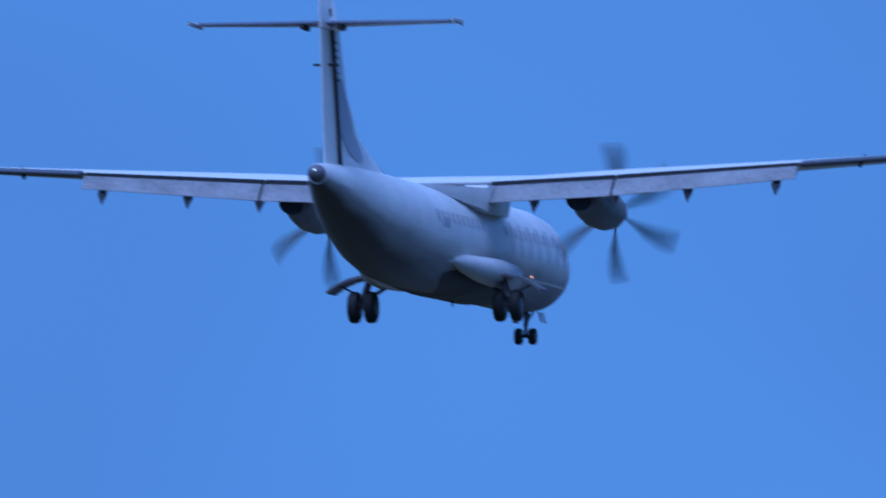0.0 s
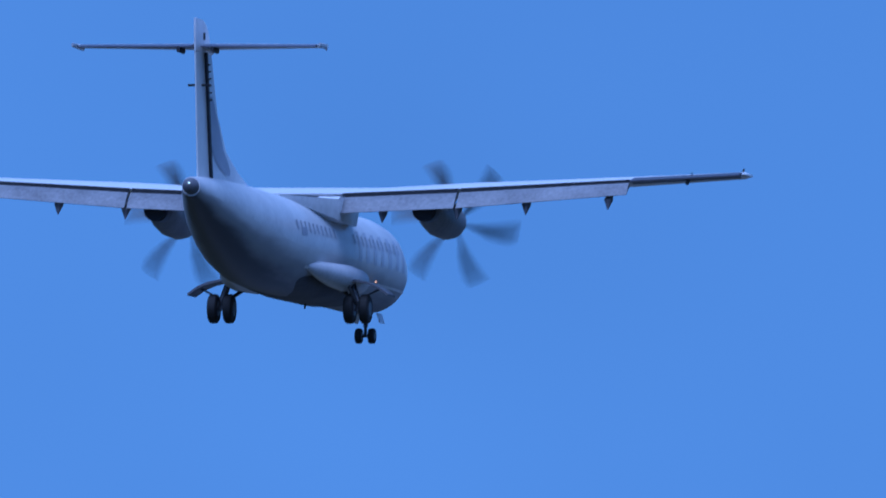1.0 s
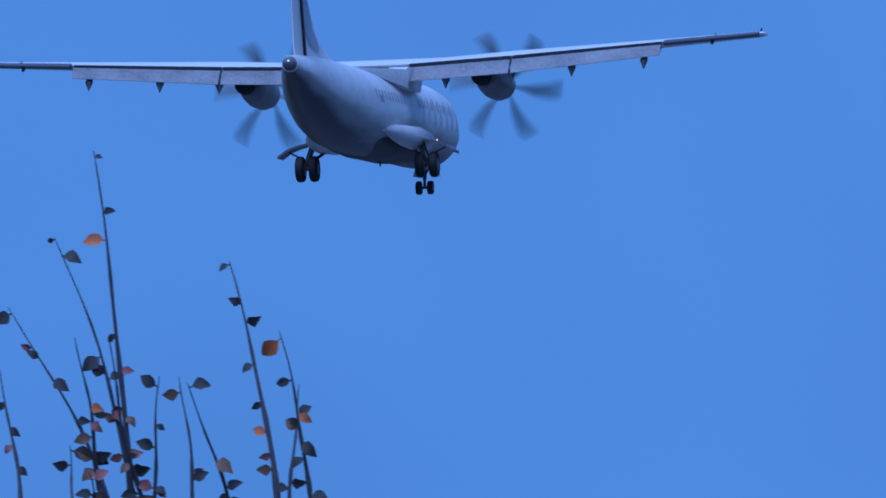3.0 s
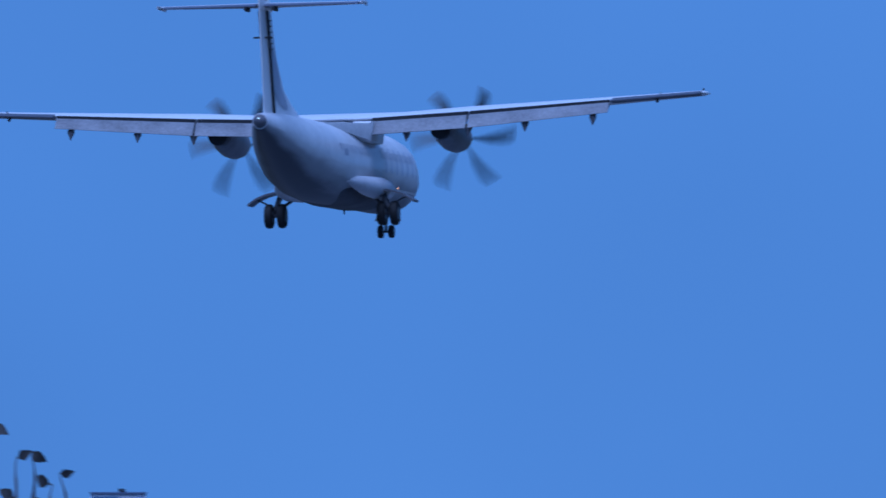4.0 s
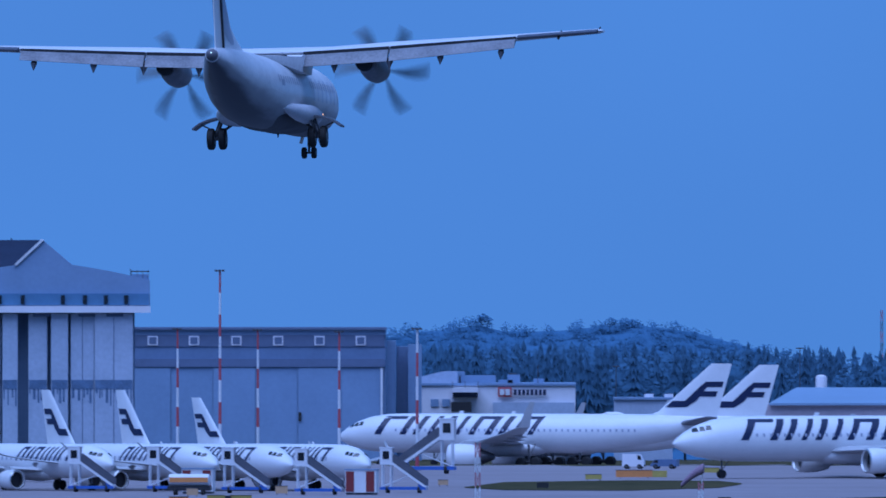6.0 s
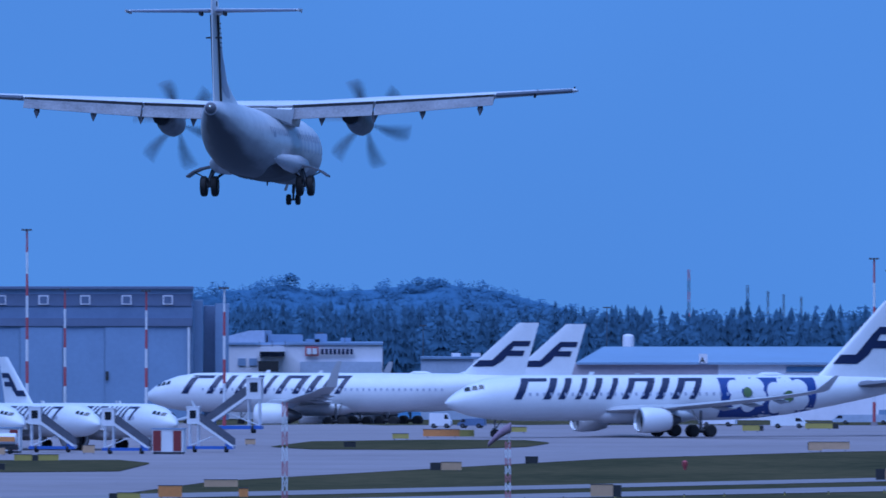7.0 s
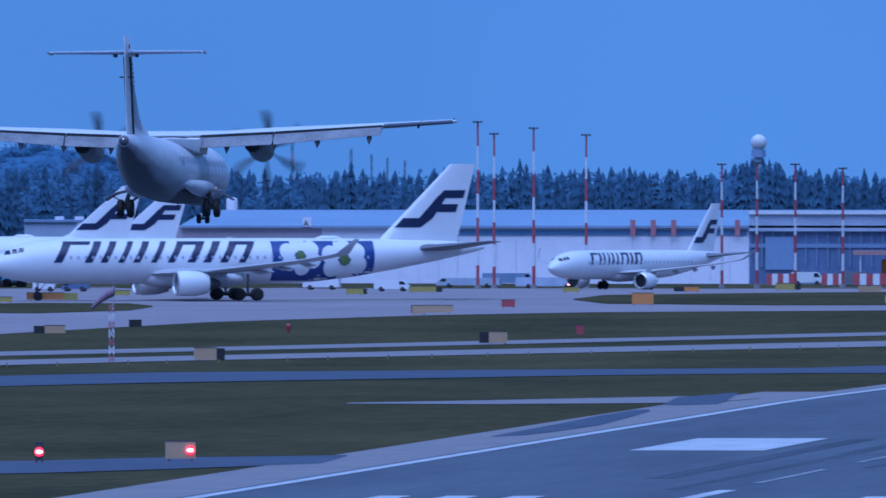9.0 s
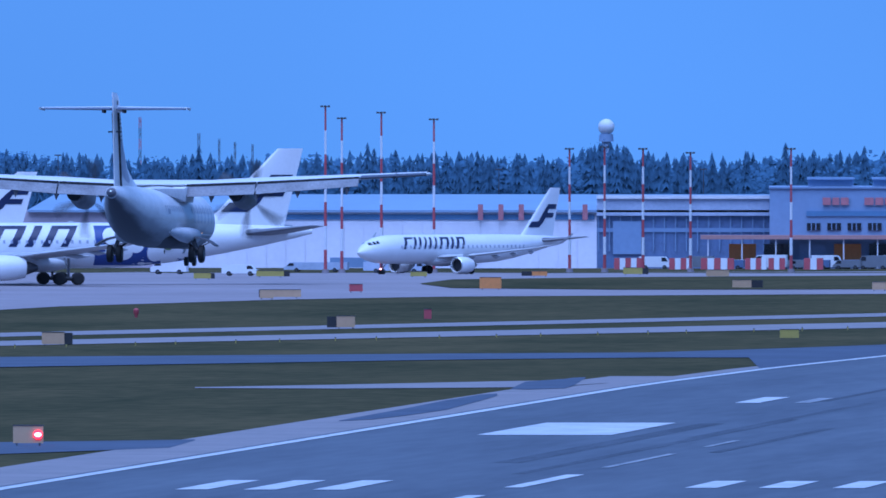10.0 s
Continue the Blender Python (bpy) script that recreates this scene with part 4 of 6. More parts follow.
ORANGE = material("orange_cladding", (0.68, 0.24, 0.07), 0.6, vary=0.12, size=4.0)
CANOPY = material("muted_red_canopy", (0.42, 0.21, 0.19), 0.6, vary=0.12, size=4.0)
YELLOW = material("yellow_sign_paint", (0.42, 0.32, 0.08), 0.55, vary=0.12, size=1.0)
TAN = material("tan_sign_board", (0.52, 0.32, 0.19), 0.65, vary=0.10, size=1.0)
BLACK = material("black_sign_board", (0.02, 0.02, 0.022), 0.6, vary=0.2, size=1.0)
GLASS_PALE = material("blue_tinted_facade_glass", (0.11, 0.17, 0.29), 0.35, vary=0.25, size=6.0, spec=0.6)
BLUE_TRUCK = material("blue_vehicle_paint", (0.03, 0.12, 0.42), 0.4, vary=0.1, size=1.0)


def wall_piece(name, u0, u1, v0, v1, y, deep, mat, parent, label=""):
    """A solid piece of a front between two bearings and two rows at distance y, deep metres thick; its sides follow the
    camera's lines of sight.
    """
    m = (u0 + u1) / 2
    bm = bmesh.new()
    x0, x1, z0, z1, k = east(u0, y), east(u1, y), level(m, v1, y), level(m, v0, y), (y + deep) / y
    loft(bm, [[(x0, y, z), (x1, y, z), (x1 * k, y + deep, z), (x0 * k, y + deep, z)] for z in (z0, z1)])
    return part(name, bm, mat, parent, label, smooth=False)


def outline_piece(name, pts, y, deep, mat, parent, label=""):
    bm = bmesh.new()
    slab(bm, [(east(u, y), y, level(u, v, y)) for u, v in pts], (deep * math.tan((pts[0][0] - 4220) / RAD), deep, 0))
    return part(name, bm, mat, parent, label, smooth=False)


def building(name, label, category="building"):
    return empty(name, pose(0, 0, 0), label, category)


def big_hangar():
    h = building("hangar", "large grey aircraft hangar with pale doors and gabled dark roof", "hangar")
    y = 3120
    base = 492
    grime = random.Random(21)
    # gabled head over the doors
    outline_piece("gable", [(-1433, 200), (-1433, 147), (-1285, 128), (-1237, 83), (-1185, 127), (-1120, 138), (-1047, 154), (-1047, 200)], y, 40, PANEL_GREY, h, "blue-grey clad gable")
    wall_piece("fascia", -1432, -1049, 178, 199, y - .5, .5, PANEL_BLUE, h, "blue fascia band")
    for u in (-1390, -1350, -1313, -1272, -1201, -1162, -1125, -1089):
        wall_piece("fascia_window", u - 3.5, u + 3.5, 181, 197, y - .8, .4, GLASS, h)
    wall_piece("beam", -1436, -1046, 200, 212, y - 1.2, 3, PANEL_WHITE, h, "pale beam above the doors")
    bm = bmesh.new()
    slab(bm, [(east(-1237, y) - .15, y - .4, level(-1237, 82, y)), (east(-1285, y) - .15, y - .4, level(-1285, 127, y)), (east(-1285, y) + .2, y - .4, level(-1285, 128.5, y)), (east(-1237, y) + .25, y - .4, level(-1237, 84, y))], (0, 1, 0))
    part("verge", bm, WHITE_POST, h, "white verge trim", smooth=False)
    # dark recess and hanging doors
    wall_piece("recess", -1433, -1074, 210, base, y + 4, 34, PANEL_GREY, h, "dark recess behind the doors")
    for u0, u1, dy in ((-1433, -1398, 1), (-1394, -1352, 0), (-1350, -1312, .6), (-1308, -1281, 0), (-1262, -1229, .7), (-1222, -1192, 0), (-1187, -1146, .5), (-1145, -1077, 0)):
        d = wall_piece("door_leaf", u0, u1, 214, base, y + dy, .6, PANEL_PALE, h, "tall pale door leaf")
        wall_piece("window_strip", u0 + 1, u1 - 1, 331, 347, y + dy - .08, .05, STRIP, d, "dirty blue window strip")
        u = u0 + 2.0
        while u < u1 - 4:                                      # ragged runs of dirt below the windows
            wide = grime.uniform(1.5, 4.5)
            wall_piece("dirt_run", u, u + wide, 347, grime.uniform(353, 378), y + dy - .05, .03, STRIP, d)
            u += wide + grime.uniform(1.0, 6.0)
        if u1 - u0 > 36:
            wall_piece("joint", (u0 + u1) / 2 - .6, (u0 + u1) / 2 + .6, 216, base, y + dy - .06, .05, PANEL_DARK, d)
    for u in (-1330, -1240, -1160, -1110):
        wall_piece("dark_strip", u - 14, u + 16, 212, 219, y - .1, .05, PANEL_DARK, h)
    # long hall beside it
    yb = y + 14
    bm = bmesh.new()
    rows = []
    for u, v in ((-2130, 91), (-1433, 84)):
        rows.append([(east(u, y - 2), y - 2, level(u, 149, y)), (east(u, yb + 22), yb + 22, level(-1300, v, y + 22)), (east(u, yb + 22), yb + 23, level(-1300, v + 2, y + 22)), (east(u, y - 2), y - 2, level(u, 151, y))])
    loft(bm, rows)
    part("roof", bm, ROOF_DARK, h, "dark blue sheet roof", smooth=False)
    bm = bmesh.new()
    slab(bm, [(east(u, y + d), y + d, level(u, v, y + d)) for u, v, d in ((-1434, 148, 4), (-1288, 128.5, 14), (-1238, 83.5, 34), (-1434, 83.5, 34))], (0, 1, -.1))
    part("roof_end", bm, ROOF_DARK, h, "dark sheet roof behind the gable", smooth=False)
    wall_piece("side_fascia", -2130, -1432.6, 151, 181, y - 1.5, 2, PANEL_BLUE, h, "blue fascia of the long hall")
    wall_piece("side_gutter", -2130, -1432.6, 148, 153, y - 2.3, 1, PANEL_GREY, h)
    for k in range(-3, 9):
        wall_piece("side_window", -1936 + k * 57, -1883 + k * 57 if k < 8 else -1432.6, 181, 196, y, 1, GLASS, h, "dark window under the fascia")
        wall_piece("mullion", -1940 + k * 57, -1936 + k * 57, 181, 196, y - .3, .4, PANEL_GREY, h)
    wall_piece("side_wall", -2130, -1432.6, 196, base, y + .5, 30, PANEL_WHITE, h, "pale wall of the long hall")
    cabin = wall_piece("roof_cabin", -2041, -1943, 62, 92, yb + 18, 4, PANEL_WHITE, h, "white plant cabin on the ridge of the roof")
    wall_piece("cabin_roof", -2043, -1941, 60, 62.5, yb + 17.6, 5, PANEL_DARK, cabin)
    wall_piece("cabin_grille", -2038, -1990, 68, 84, yb + 17.9, .1, PANEL_BLUE, cabin, "blue-grey ventilation grille")
    wall_piece("cabin_door", -1960, -1947, 67, 90, yb + 17.9, .1, PANEL_PALE, cabin)
    wall_piece("cabin_vent", -1992, -1980, 54, 60, yb + 19, 1, DARK, cabin)
    wall_piece("roof_ladder_post", -1082, -1081, 134, 154, y + 1, .3, DARK, h)
    for k in range(4):
        wall_piece("roof_rail", -1080 + k * 10, -1079 + k * 10, 137, 154, y + 1, .2, STEEL, h)
    wall_piece("roof_railing", -1082, -1048, 138, 140, y + 1, .2, STEEL, h)
    wall_piece("roof_unit", -1078, -1050, 144, 154, y + 2, 2, PANEL_GREY, h)
    for u in (-1877, -1766, -1656, -1545, -1347, -1292):
        bm = bmesh.new()
        rod(bm, (east(u, yb + 20), yb + 20, level(u, 88, y + 20)), (east(u, yb + 20), yb + 20, level(u, 80, y + 20)), .12)
        part("vent_pipe", bm, DARK, h)


def second_hangar():
    h = building("hangar", "wide flat-roofed blue-grey hangar with a closed door", "hangar")
    y, base = 3440, 486
    wall_piece("hall", -1085, -629, 246, base, y + 1, 45, PANEL_GREY, h, "blue-grey hangar wall")
    wall_piece("roof_edge", -1085, -628, 238, 242, y - .8, 47, PANEL_DARK, h, "dark roof edge")
    wall_piece("roof_band", -1085, -629, 242, 251, y, 1, PANEL_GREY, h)
    wall_piece("upper_band", -1085, -632, 251, 272, y, 1, PANEL_DARK, h, "dark clerestory band")
    wall_piece("mid_band", -1085, -630, 272, 306, y + .2, .8, PANEL_MID, h)
    wall_piece("door_head", -1085, -632, 294, 308, y - .2, 1, PANEL_DARK, h, "dark rail above the door")
    for u in (-1042, -969, -894, -820, -747, -674):
        w = wall_piece("window", u - 9, u + 9, 253, 270, y - .25, .3, PANEL_WHITE, h, "small white-framed window")
        wall_piece("pane", u - 6.5, u + 6.5, 255.5, 267.5, y - .35, .12, PANEL_DARK, w)
    for k in range(6):
        u = -1085 + k * 75
        wall_piece("door_leaf", u, u + 74.4, 309, base, y + (.25 if k % 2 else 0), .7, PANEL_GREY, h, "broad blue-grey door leaf")
    wall_piece("white_jamb", -639, -635, 310, 402, y - .4, .3, WHITE_POST, h, "white vertical door jamb")
    wall_piece("number_bar", -784, -779, 388, 404, y - .3, .2, BLACK, h)
    wall_piece("side_wing", -628, -612, 262, base, y + 6, 34, PANEL_GREY, h)
    wall_piece("side_wing", -611, -590, 272, base, y + 12, 30, PANEL_MID, h)
    wall_piece("stair_tower", -590, -566, 268, base, y + 9, 12, PANEL_GREY, h, "grey stair tower")


def freight_building():
    h = building("freight_building", "pale freight building with rooftop plant and a red sign")
    y, base = 3500, 480
    wall_piece("wall", -590, -294, 340, base, y, 40, PANEL_WHITE, h, "pale clad wall")
    wall_piece("parapet", -592, -293, 337, 341, y - .4, 42, PANEL_GREY, h)
    wall_piece("lower_wall", -440, -296, 371, base, y - .6, .5, PANEL_PALE, h)
    bm = bmesh.new()
    slab(bm, [(east(u, y + 6), y + 6, level(u, v, y + 6)) for u, v in ((-566, 340), (-566, 325), (-530, 316), (-503, 316), (-503, 340))], (0, 10, 0))
    part("roof_plant", bm, PANEL_PALE, h, "sloped rooftop plant room", smooth=False)
    for u0, u1, v in ((-497, -435, 323), (-430, -405, 331), (-414, -392, 322), (-368, -350, 329)):
        wall_piece("roof_unit", u0, u1, v, 340, y + 8, 6, PANEL_GREY, h)
    wall_piece("control_box", -512, -466, 344, 362, y - 5, 5, PANEL_WHITE, h, "white control cabin")
    wall_piece("cabin_glass", -511, -467, 353, 362, y - 5.4, .4, GLASS, h)
    wall_piece("cabin_opening", -514, -478, 370, 388, y - 5.2, .4, BLACK, h)
    for u in (-512, -490, -467):
        wall_piece("cabin_rail", u, u + 1.2, 334, 345, y - 5, .2, STEEL, h)
    s = wall_piece("red_sign", -431, -407, 344, 361, y - .9, .3, RED, h, "red square sign")
    wall_piece("sign_bar", -428, -420, 347, 358, y - 1.05, .12, WHITE_POST, s)
    wall_piece("sign_bar", -418, -410, 347, 358, y - 1.05, .12, WHITE_POST, s)
    for k in range(8):
        wall_piece("dark_sign_bar", -403 + k * 7.4, -398 + k * 7.4, 348, 358, y - .9, .25, NAVY, h)
    wall_piece("roof_mast", -361, -360, 305, 338, y + 5, .3, STEEL, h)
    for u in (-550, -530):
        wall_piece("shutter", u, u + 14, 365, 378, y - .3, .3, PANEL_GREY, h)


def terminal():
    h = building("cargo_terminal", "long pale cargo terminal with a blue-grey roof", "terminal")
    y, base = 3475, 482
    wall_piece("low_hall", -226, -122, 366, base, y + 25, 15, PANEL_PALE, h, "low pale hall")
    wall_piece("low_roof", -227, -121, 362, 366, y + 24.5, 16, PANEL_GREY, h)
    for u in (-172, -137):
        wall_piece("roof_unit", u, u + 16, 356, 363, y + 27, 4, PANEL_WHITE, h)
    bm = bmesh.new()
    loft(bm, [[(east(u, y), y - 1, level(u, 372, y)), (east(u, y), y + 40, level(u, 346, y)), (east(u, y), y + 40, level(u, 350, y)), (east(u, y), y - 1, level(u, 376, y))] for u in (50, 1362)])
    part("roof", bm, ROOF_BLUE, h, "pale blue sloping sheet roof", smooth=False)
    wall_piece("clad_wall", 30, 300, 374, base, y, 38, BROWN, h, "pinkish-grey clad wall")
    wall_piece("pale_wall", 300, 1056, 374, base, y, 38, PANEL_WHITE, h, "pale wall")
    wall_piece("window_ribbon", 420, 1052, 380, 389, y - .25, .25, PANEL_BLUE, h, "dark ribbon of windows")
    for k in range(22):
        u = 300 + k * 34.4
        wall_piece("wall_panel", u, u + 33.8, 392, base, y - .18, .15, PANEL_WHITE, h)
    for u in (846, 882, 918, 1031):
        wall_piece("banner", u, u + 9, 362, 390, y - 1.4, .2, RED_PALE, h, "red banner")
    wall_piece("grey_wall", 1056, 1392, 352, 382, y - 1, 1, PANEL_PALE, h, "lilac-grey wall over the glass front")
    wall_piece("roof_edge", 1056, 1392, 346, 352, y - 1.6, 2, WHITE_POST, h)
    wall_piece("glass_front", 1056, 1392, 382, base, y, 2, GLASS_PALE, h, "dark blue glass front")
    for k in range(18):
        u = 1058 + k * 19.5
        wall_piece("mullion", u, u + 2, 382, 445, y - .4, .35, PANEL_GREY, h)
    wall_piece("floor_band", 1056, 1392, 404, 411, y - .3, .3, PANEL_GREY, h)
    wall_piece("brown_panel", 1085, 1135, 392, 450, y - .5, .3, PANEL_GREY, h)
    board = wall_piece("letter_board", 266, 281, 357, 374, y - 1.2, .3, PANEL_WHITE, h, "white board with a dark letter")
    letter = bpy.data.curves.new("letter", "FONT")
    letter.body, letter.size, letter.extrude, letter.align_x = "A", 1.35, .02, "CENTER"
    letter.materials.append(BLACK)
    sign = new("letter", letter)
    sign.parent = board
    sign.matrix_local = pose(east(273.5, y), y - 1.26, level(273.5, 373, y), 90, 0, 0)
    h2 = building("office_building", "lilac-grey office building with red sign bars and window rows")
    y2 = y - 14
    wall_piece("wall", 1362, 2300, 333, base, y2, 50, PANEL_GREY, h2, "lilac-grey clad wall")
    wall_piece("parapet", 1361, 2301, 331, 334, y2 - .4, 51, PANEL_GREY, h2)
    wall_piece("window_ribbon", 1427, 2300, 374, 383, y2 - .3, .3, PANEL_BLUE, h2, "dark ribbon window")
    for k in range(24):
        u = 1428 + k * 36
        w = wall_piece("window", u, u + 24, 395, 408, y2 - .3, .3, GLASS, h2, "dark office window")
        for j in (7, 15):
            wall_piece("glazing_bar", u + j, u + j + 1.5, 395, 408, y2 - .4, .1, PANEL_GREY, w)
    for k, (u, w) in enumerate(((1456, 14), (1473, 12), (1488, 14), (1530, 16), (1549, 14), (1566, 14))):
        wall_piece("red_sign_bar", u, u + w, 350, 363, y2 - .5, .4, RED_PALE, h2, "red sign bar")
    wall_piece("canopy", 1240, 2300, 417, 424, y2 - 8, 9, CANOPY, h2, "orange-red canopy")
    for k in range(14):
        wall_piece("canopy_post", 1252 + k * 60, 1254 + k * 60, 424, base, y2 - 7.5, .4, WHITE_POST, h2)
    for k in range(8):
        wall_piece("shop_front", 1290 + k * 62, 1338 + k * 62, 432, 462, y2 - .6, .4, (ORANGE, GLASS, PANEL_GREY)[k % 3], h2)
    for u0, u1 in ((1430, 1510), (1545, 1600)):
        wall_piece("roof_house", u0, u1, 318, 331, y2 + 10, 8, PANEL_GREY, h2)
        wall_piece("roof_house_cap", u0 - 2, u1 + 2, 314, 318, y2 + 9, 10, ROOF_BLUE, h2)


big_hangar()
second_hangar()
freight_building()
terminal()

bm = bmesh.new()
y = 3520
loft(bm, [[(east(141, y) + r * math.cos(a), y + r * math.sin(a), z) for a in np.linspace(0, 2 * math.pi, 20, endpoint=False)]
          for r, z in ((.95, land(y) - .2), (.95, level(141, 327, y)), (.85, level(141, 324, y)), (.3, level(141, 322, y)))])
silo = thing("silo", bm, PANEL_WHITE, pose(0, 0, 0), "white round-topped silo behind the terminal", "silo")


# ---- masts, radar, aerials ----
def light_mast(u, v_top, v_base, y=None, bands=7, w=1.0):
    """A striped floodlight mast that stands on the ground."""
    if y is None:
        y = ground_at(u, v_base).y
    x, z0 = east(u, y), land(y)
    z1 = level(u, v_top, y)
    m = empty("light_mast", pose(x, y, z0), "tall red and white banded floodlight mast", "light mast", group="apron floodlight masts")
    H = z1 - z0
    for k in range(bands):
        bm = bmesh.new()
        a, b = H * k / bands, H * (k + 1) / bands
        ra, rb = (.24 - .11 * k / bands) * w, (.24 - .11 * (k + 1) / bands) * w
        rod(bm, (0, 0, a), (0, 0, b), ra, rb, n=12)
        part("mast_band", bm, RED if k % 2 == 0 else WHITE_POST, m)
    bm = bmesh.new()
    rod(bm, (0, 0, -.2), (0, 0, .6), .55, .45)
    part("foot", bm, CONCRETE, m)
    bm = bmesh.new()
    rod(bm, (-.55, 0, H), (.55, 0, H), .07)
    rod(bm, (0, -.5, H), (0, .5, H), .07)
    part("crossbar", bm, STEEL, m)
    for dx in (-.5, 0, .5):
        bm = bmesh.new()
        block(bm, dx - .17, dx + .17, -.5, -.2, H - .1, H + .16)
        part("floodlight", bm, STEEL, m, smooth=False)
    return m


for u, vt, y in ((576, 189, 2990), (605, 210, 3040), (675, 200, 3010), (768, 212, 3030), (1008, 264, 3120), (1070, 261, 3120), (1138, 264, 3110),
                 (1222, 271, 3130), (1400, 264, 3080), (1700, 262, 3080), (-712, 246, 2960), (-998, 241, 3020), (-856, 243, 3020)):
    light_mast(u, vt, None, y)
light_mast(-574, 241, None, 2770, bands=6)
light_mast(-923, 138, None, 2900, bands=9)

# Spruce green pushed towards blue: the haze of distance put into the colour
HAZY_SPRUCE = material("haze_tinted_spruce", (0.047, 0.130, 0.222), 0.95, vary=0.10, size=5.0, spec=0.1, fine=4.0, leaf=True)
# The hill is bluer still, its base colour holding the thicker haze
HAZY_WOODS = material("haze_tinted_hill_woods", (0.050, 0.150, 0.270), 0.95, vary=0.06, size=7.0, spec=0.1, fine=4.0, leaf=True)
BARK = material("grey_brown_bark", (0.07, 0.055, 0.05), 0.9, vary=0.3, size=.6, bump=.3)


def conifer(bm, x, y, z, h, rng, tiers=9):
    """Ragged drooping tiers of boughs round a tapering stem."""
    w = h * rng.uniform(.12, .20)
    for k in range(tiers):
        f = k / tiers
        zt = z + h * (.12 + .88 * (f + 1.5 / tiers))
        zb = z + h * (.12 + .88 * f)
        r = w * (1 - f) ** .8 * rng.uniform(.8, 1.15) + .10
        zt = min(zt, z + h * (1.0 if k >= tiers - 2 else .985))
        n = 9
        a0 = rng.uniform(0, 6.28)
        top = bm.verts.new((x + rng.uniform(-.1, .1), y, zt))
        ring = []
        for i in range(n * 2):
            q = r * (rng.uniform(.85, 1.35) if i % 2 == 0 else rng.uniform(.35, .6))
            a = a0 + math.pi * i / n
            ring.append(bm.verts.new((x + q * math.cos(a), y + q * math.sin(a), zb + (rng.uniform(-.35, .1) if i % 2 == 0 else rng.uniform(.2, .6)) * h / tiers)))
        for i in range(n * 2):
            bm.faces.new((top, ring[i], ring[(i + 1) % (n * 2)]))


def leafy(bm, x, y, z, h, w, rng, n=70, fine=1.0):
    """A crown of many small tilted clumps with gaps."""
    for _ in range(n):
        while True:
            p = Vector((rng.uniform(-1, 1), rng.uniform(-1, 1), rng.uniform(-1, 1)))
            if p.length < 1:
                break
        q = Vector((x + p.x * w * (1 - .35 * p.z), y + p.y * w, z + h * (.62 + .38 * p.z)))
        s = rng.uniform(.25, .6) * w * .5 * fine
        ax = Vector((rng.uniform(-.6, .6), rng.uniform(-.9, .1), rng.uniform(.45, 1))).normalized()   # clumps tilt up and towards the camera, so the side in view is lit
        u = ax.orthogonal().normalized()
        t = ax.cross(u)
        k = rng.randint(5, 7)
        bm.faces.new([bm.verts.new(q + (u * math.cos(6.283 * i / k) + t * math.sin(6.283 * i / k)) * s * rng.uniform(.6, 1.3)) for i in range(k)])


def raw_thing(name, bm, mat, label, category, kind="stuff"):
    me = bpy.data.meshes.new(name)
    bm.to_mesh(me)
    bm.free()
    me.materials.append(mat)
    return tagged(new(name, me), label, category, kind=kind)


def stem(bm, x, y, z, h, r):
    rod(bm, (x, y, z - .3), (x, y, z + h), r, r * .2, n=6)


rng = random.Random(7)
bm = bmesh.new()
SKY_LINE_U = [-700, -560, -420, -300, -180, -60, 60, 200, 340, 480, 620, 760, 900, 980, 1060, 1110, 1200, 1330, 1450, 1600, 2000]
SKY_LINE_V = [276, 268, 266, 264, 268, 272, 272, 275, 274, 274, 268, 270, 268, 276, 254, 262, 274, 273, 268, 264, 266]
for row, y in enumerate((3560, 3600, 3640, 3690, 3750)):
    u = -690.0
    while u < 1900:
        v = float(np.interp(u, SKY_LINE_U, SKY_LINE_V)) + rng.uniform(-6, 12) + (4 - row) * 4
        x, z = east(u, y), land(y)
        h = level(u, v, y) - z
        if rng.random() < .7:
            conifer(bm, x, y + rng.uniform(-8, 8), z, h, rng)
        else:
            leafy(bm, x, y + rng.uniform(-8, 8), z, h, h * .17, rng, 220, .5)
        u += rng.uniform(9, 20)
raw_thing("forest", bm, HAZY_SPRUCE, "spruce forest along the skyline, tinted blue for haze", "forest")

# single trees that stand out of the front edge of the forest
variants = []
for k in range(5):
    t = empty("spruce_tree", pose(0, 0, 0), "dark pointed spruce at the forest edge", "tree", group="spruces at the forest edge")
    b = bmesh.new()
    conifer(b, 0, 0, 0, 20.0, rng, tiers=13)
    me = bpy.data.meshes.new("crown")
    b.to_mesh(me)
    b.free()
    me.materials.append(HAZY_SPRUCE)
    new("crown", me).parent = t
    b = bmesh.new()
    stem(b, 0, 0, 0, 18, .22)
    part("trunk", b, BARK, t)
    variants.append(t)
TALL = [(12, 262), (-190, 262), (-40, 268), (112, 268), (352, 258), (650, 252), (662, 262), (700, 264), (790, 266), (915, 270), (1180, 268), (1390, 252), (1530, 258), (1260, 268),
        (1040, 262), (1052, 255), (1062, 252), (1080, 250), (1092, 253), (1104, 257), (1112, 262), (-470, 262), (-330, 266), (-100, 270), (500, 272), (560, 268), (845, 266), (30, 270), (410, 272), (1440, 264), (1320, 266)]
for k, (u, v) in enumerate(TALL):
    y = 3545 + (k % 3) * 6
    h = level(u, v, y) - land(y)
    base = variants[k % 5]
    ob = base if k < 5 else copy_thing(base, pose(0, 0, 0))
    ob.matrix_world = pose(east(u, y), y, land(y), 0, 0, 37 * k)
    ob.scale = (h / 20, h / 20, h / 20)

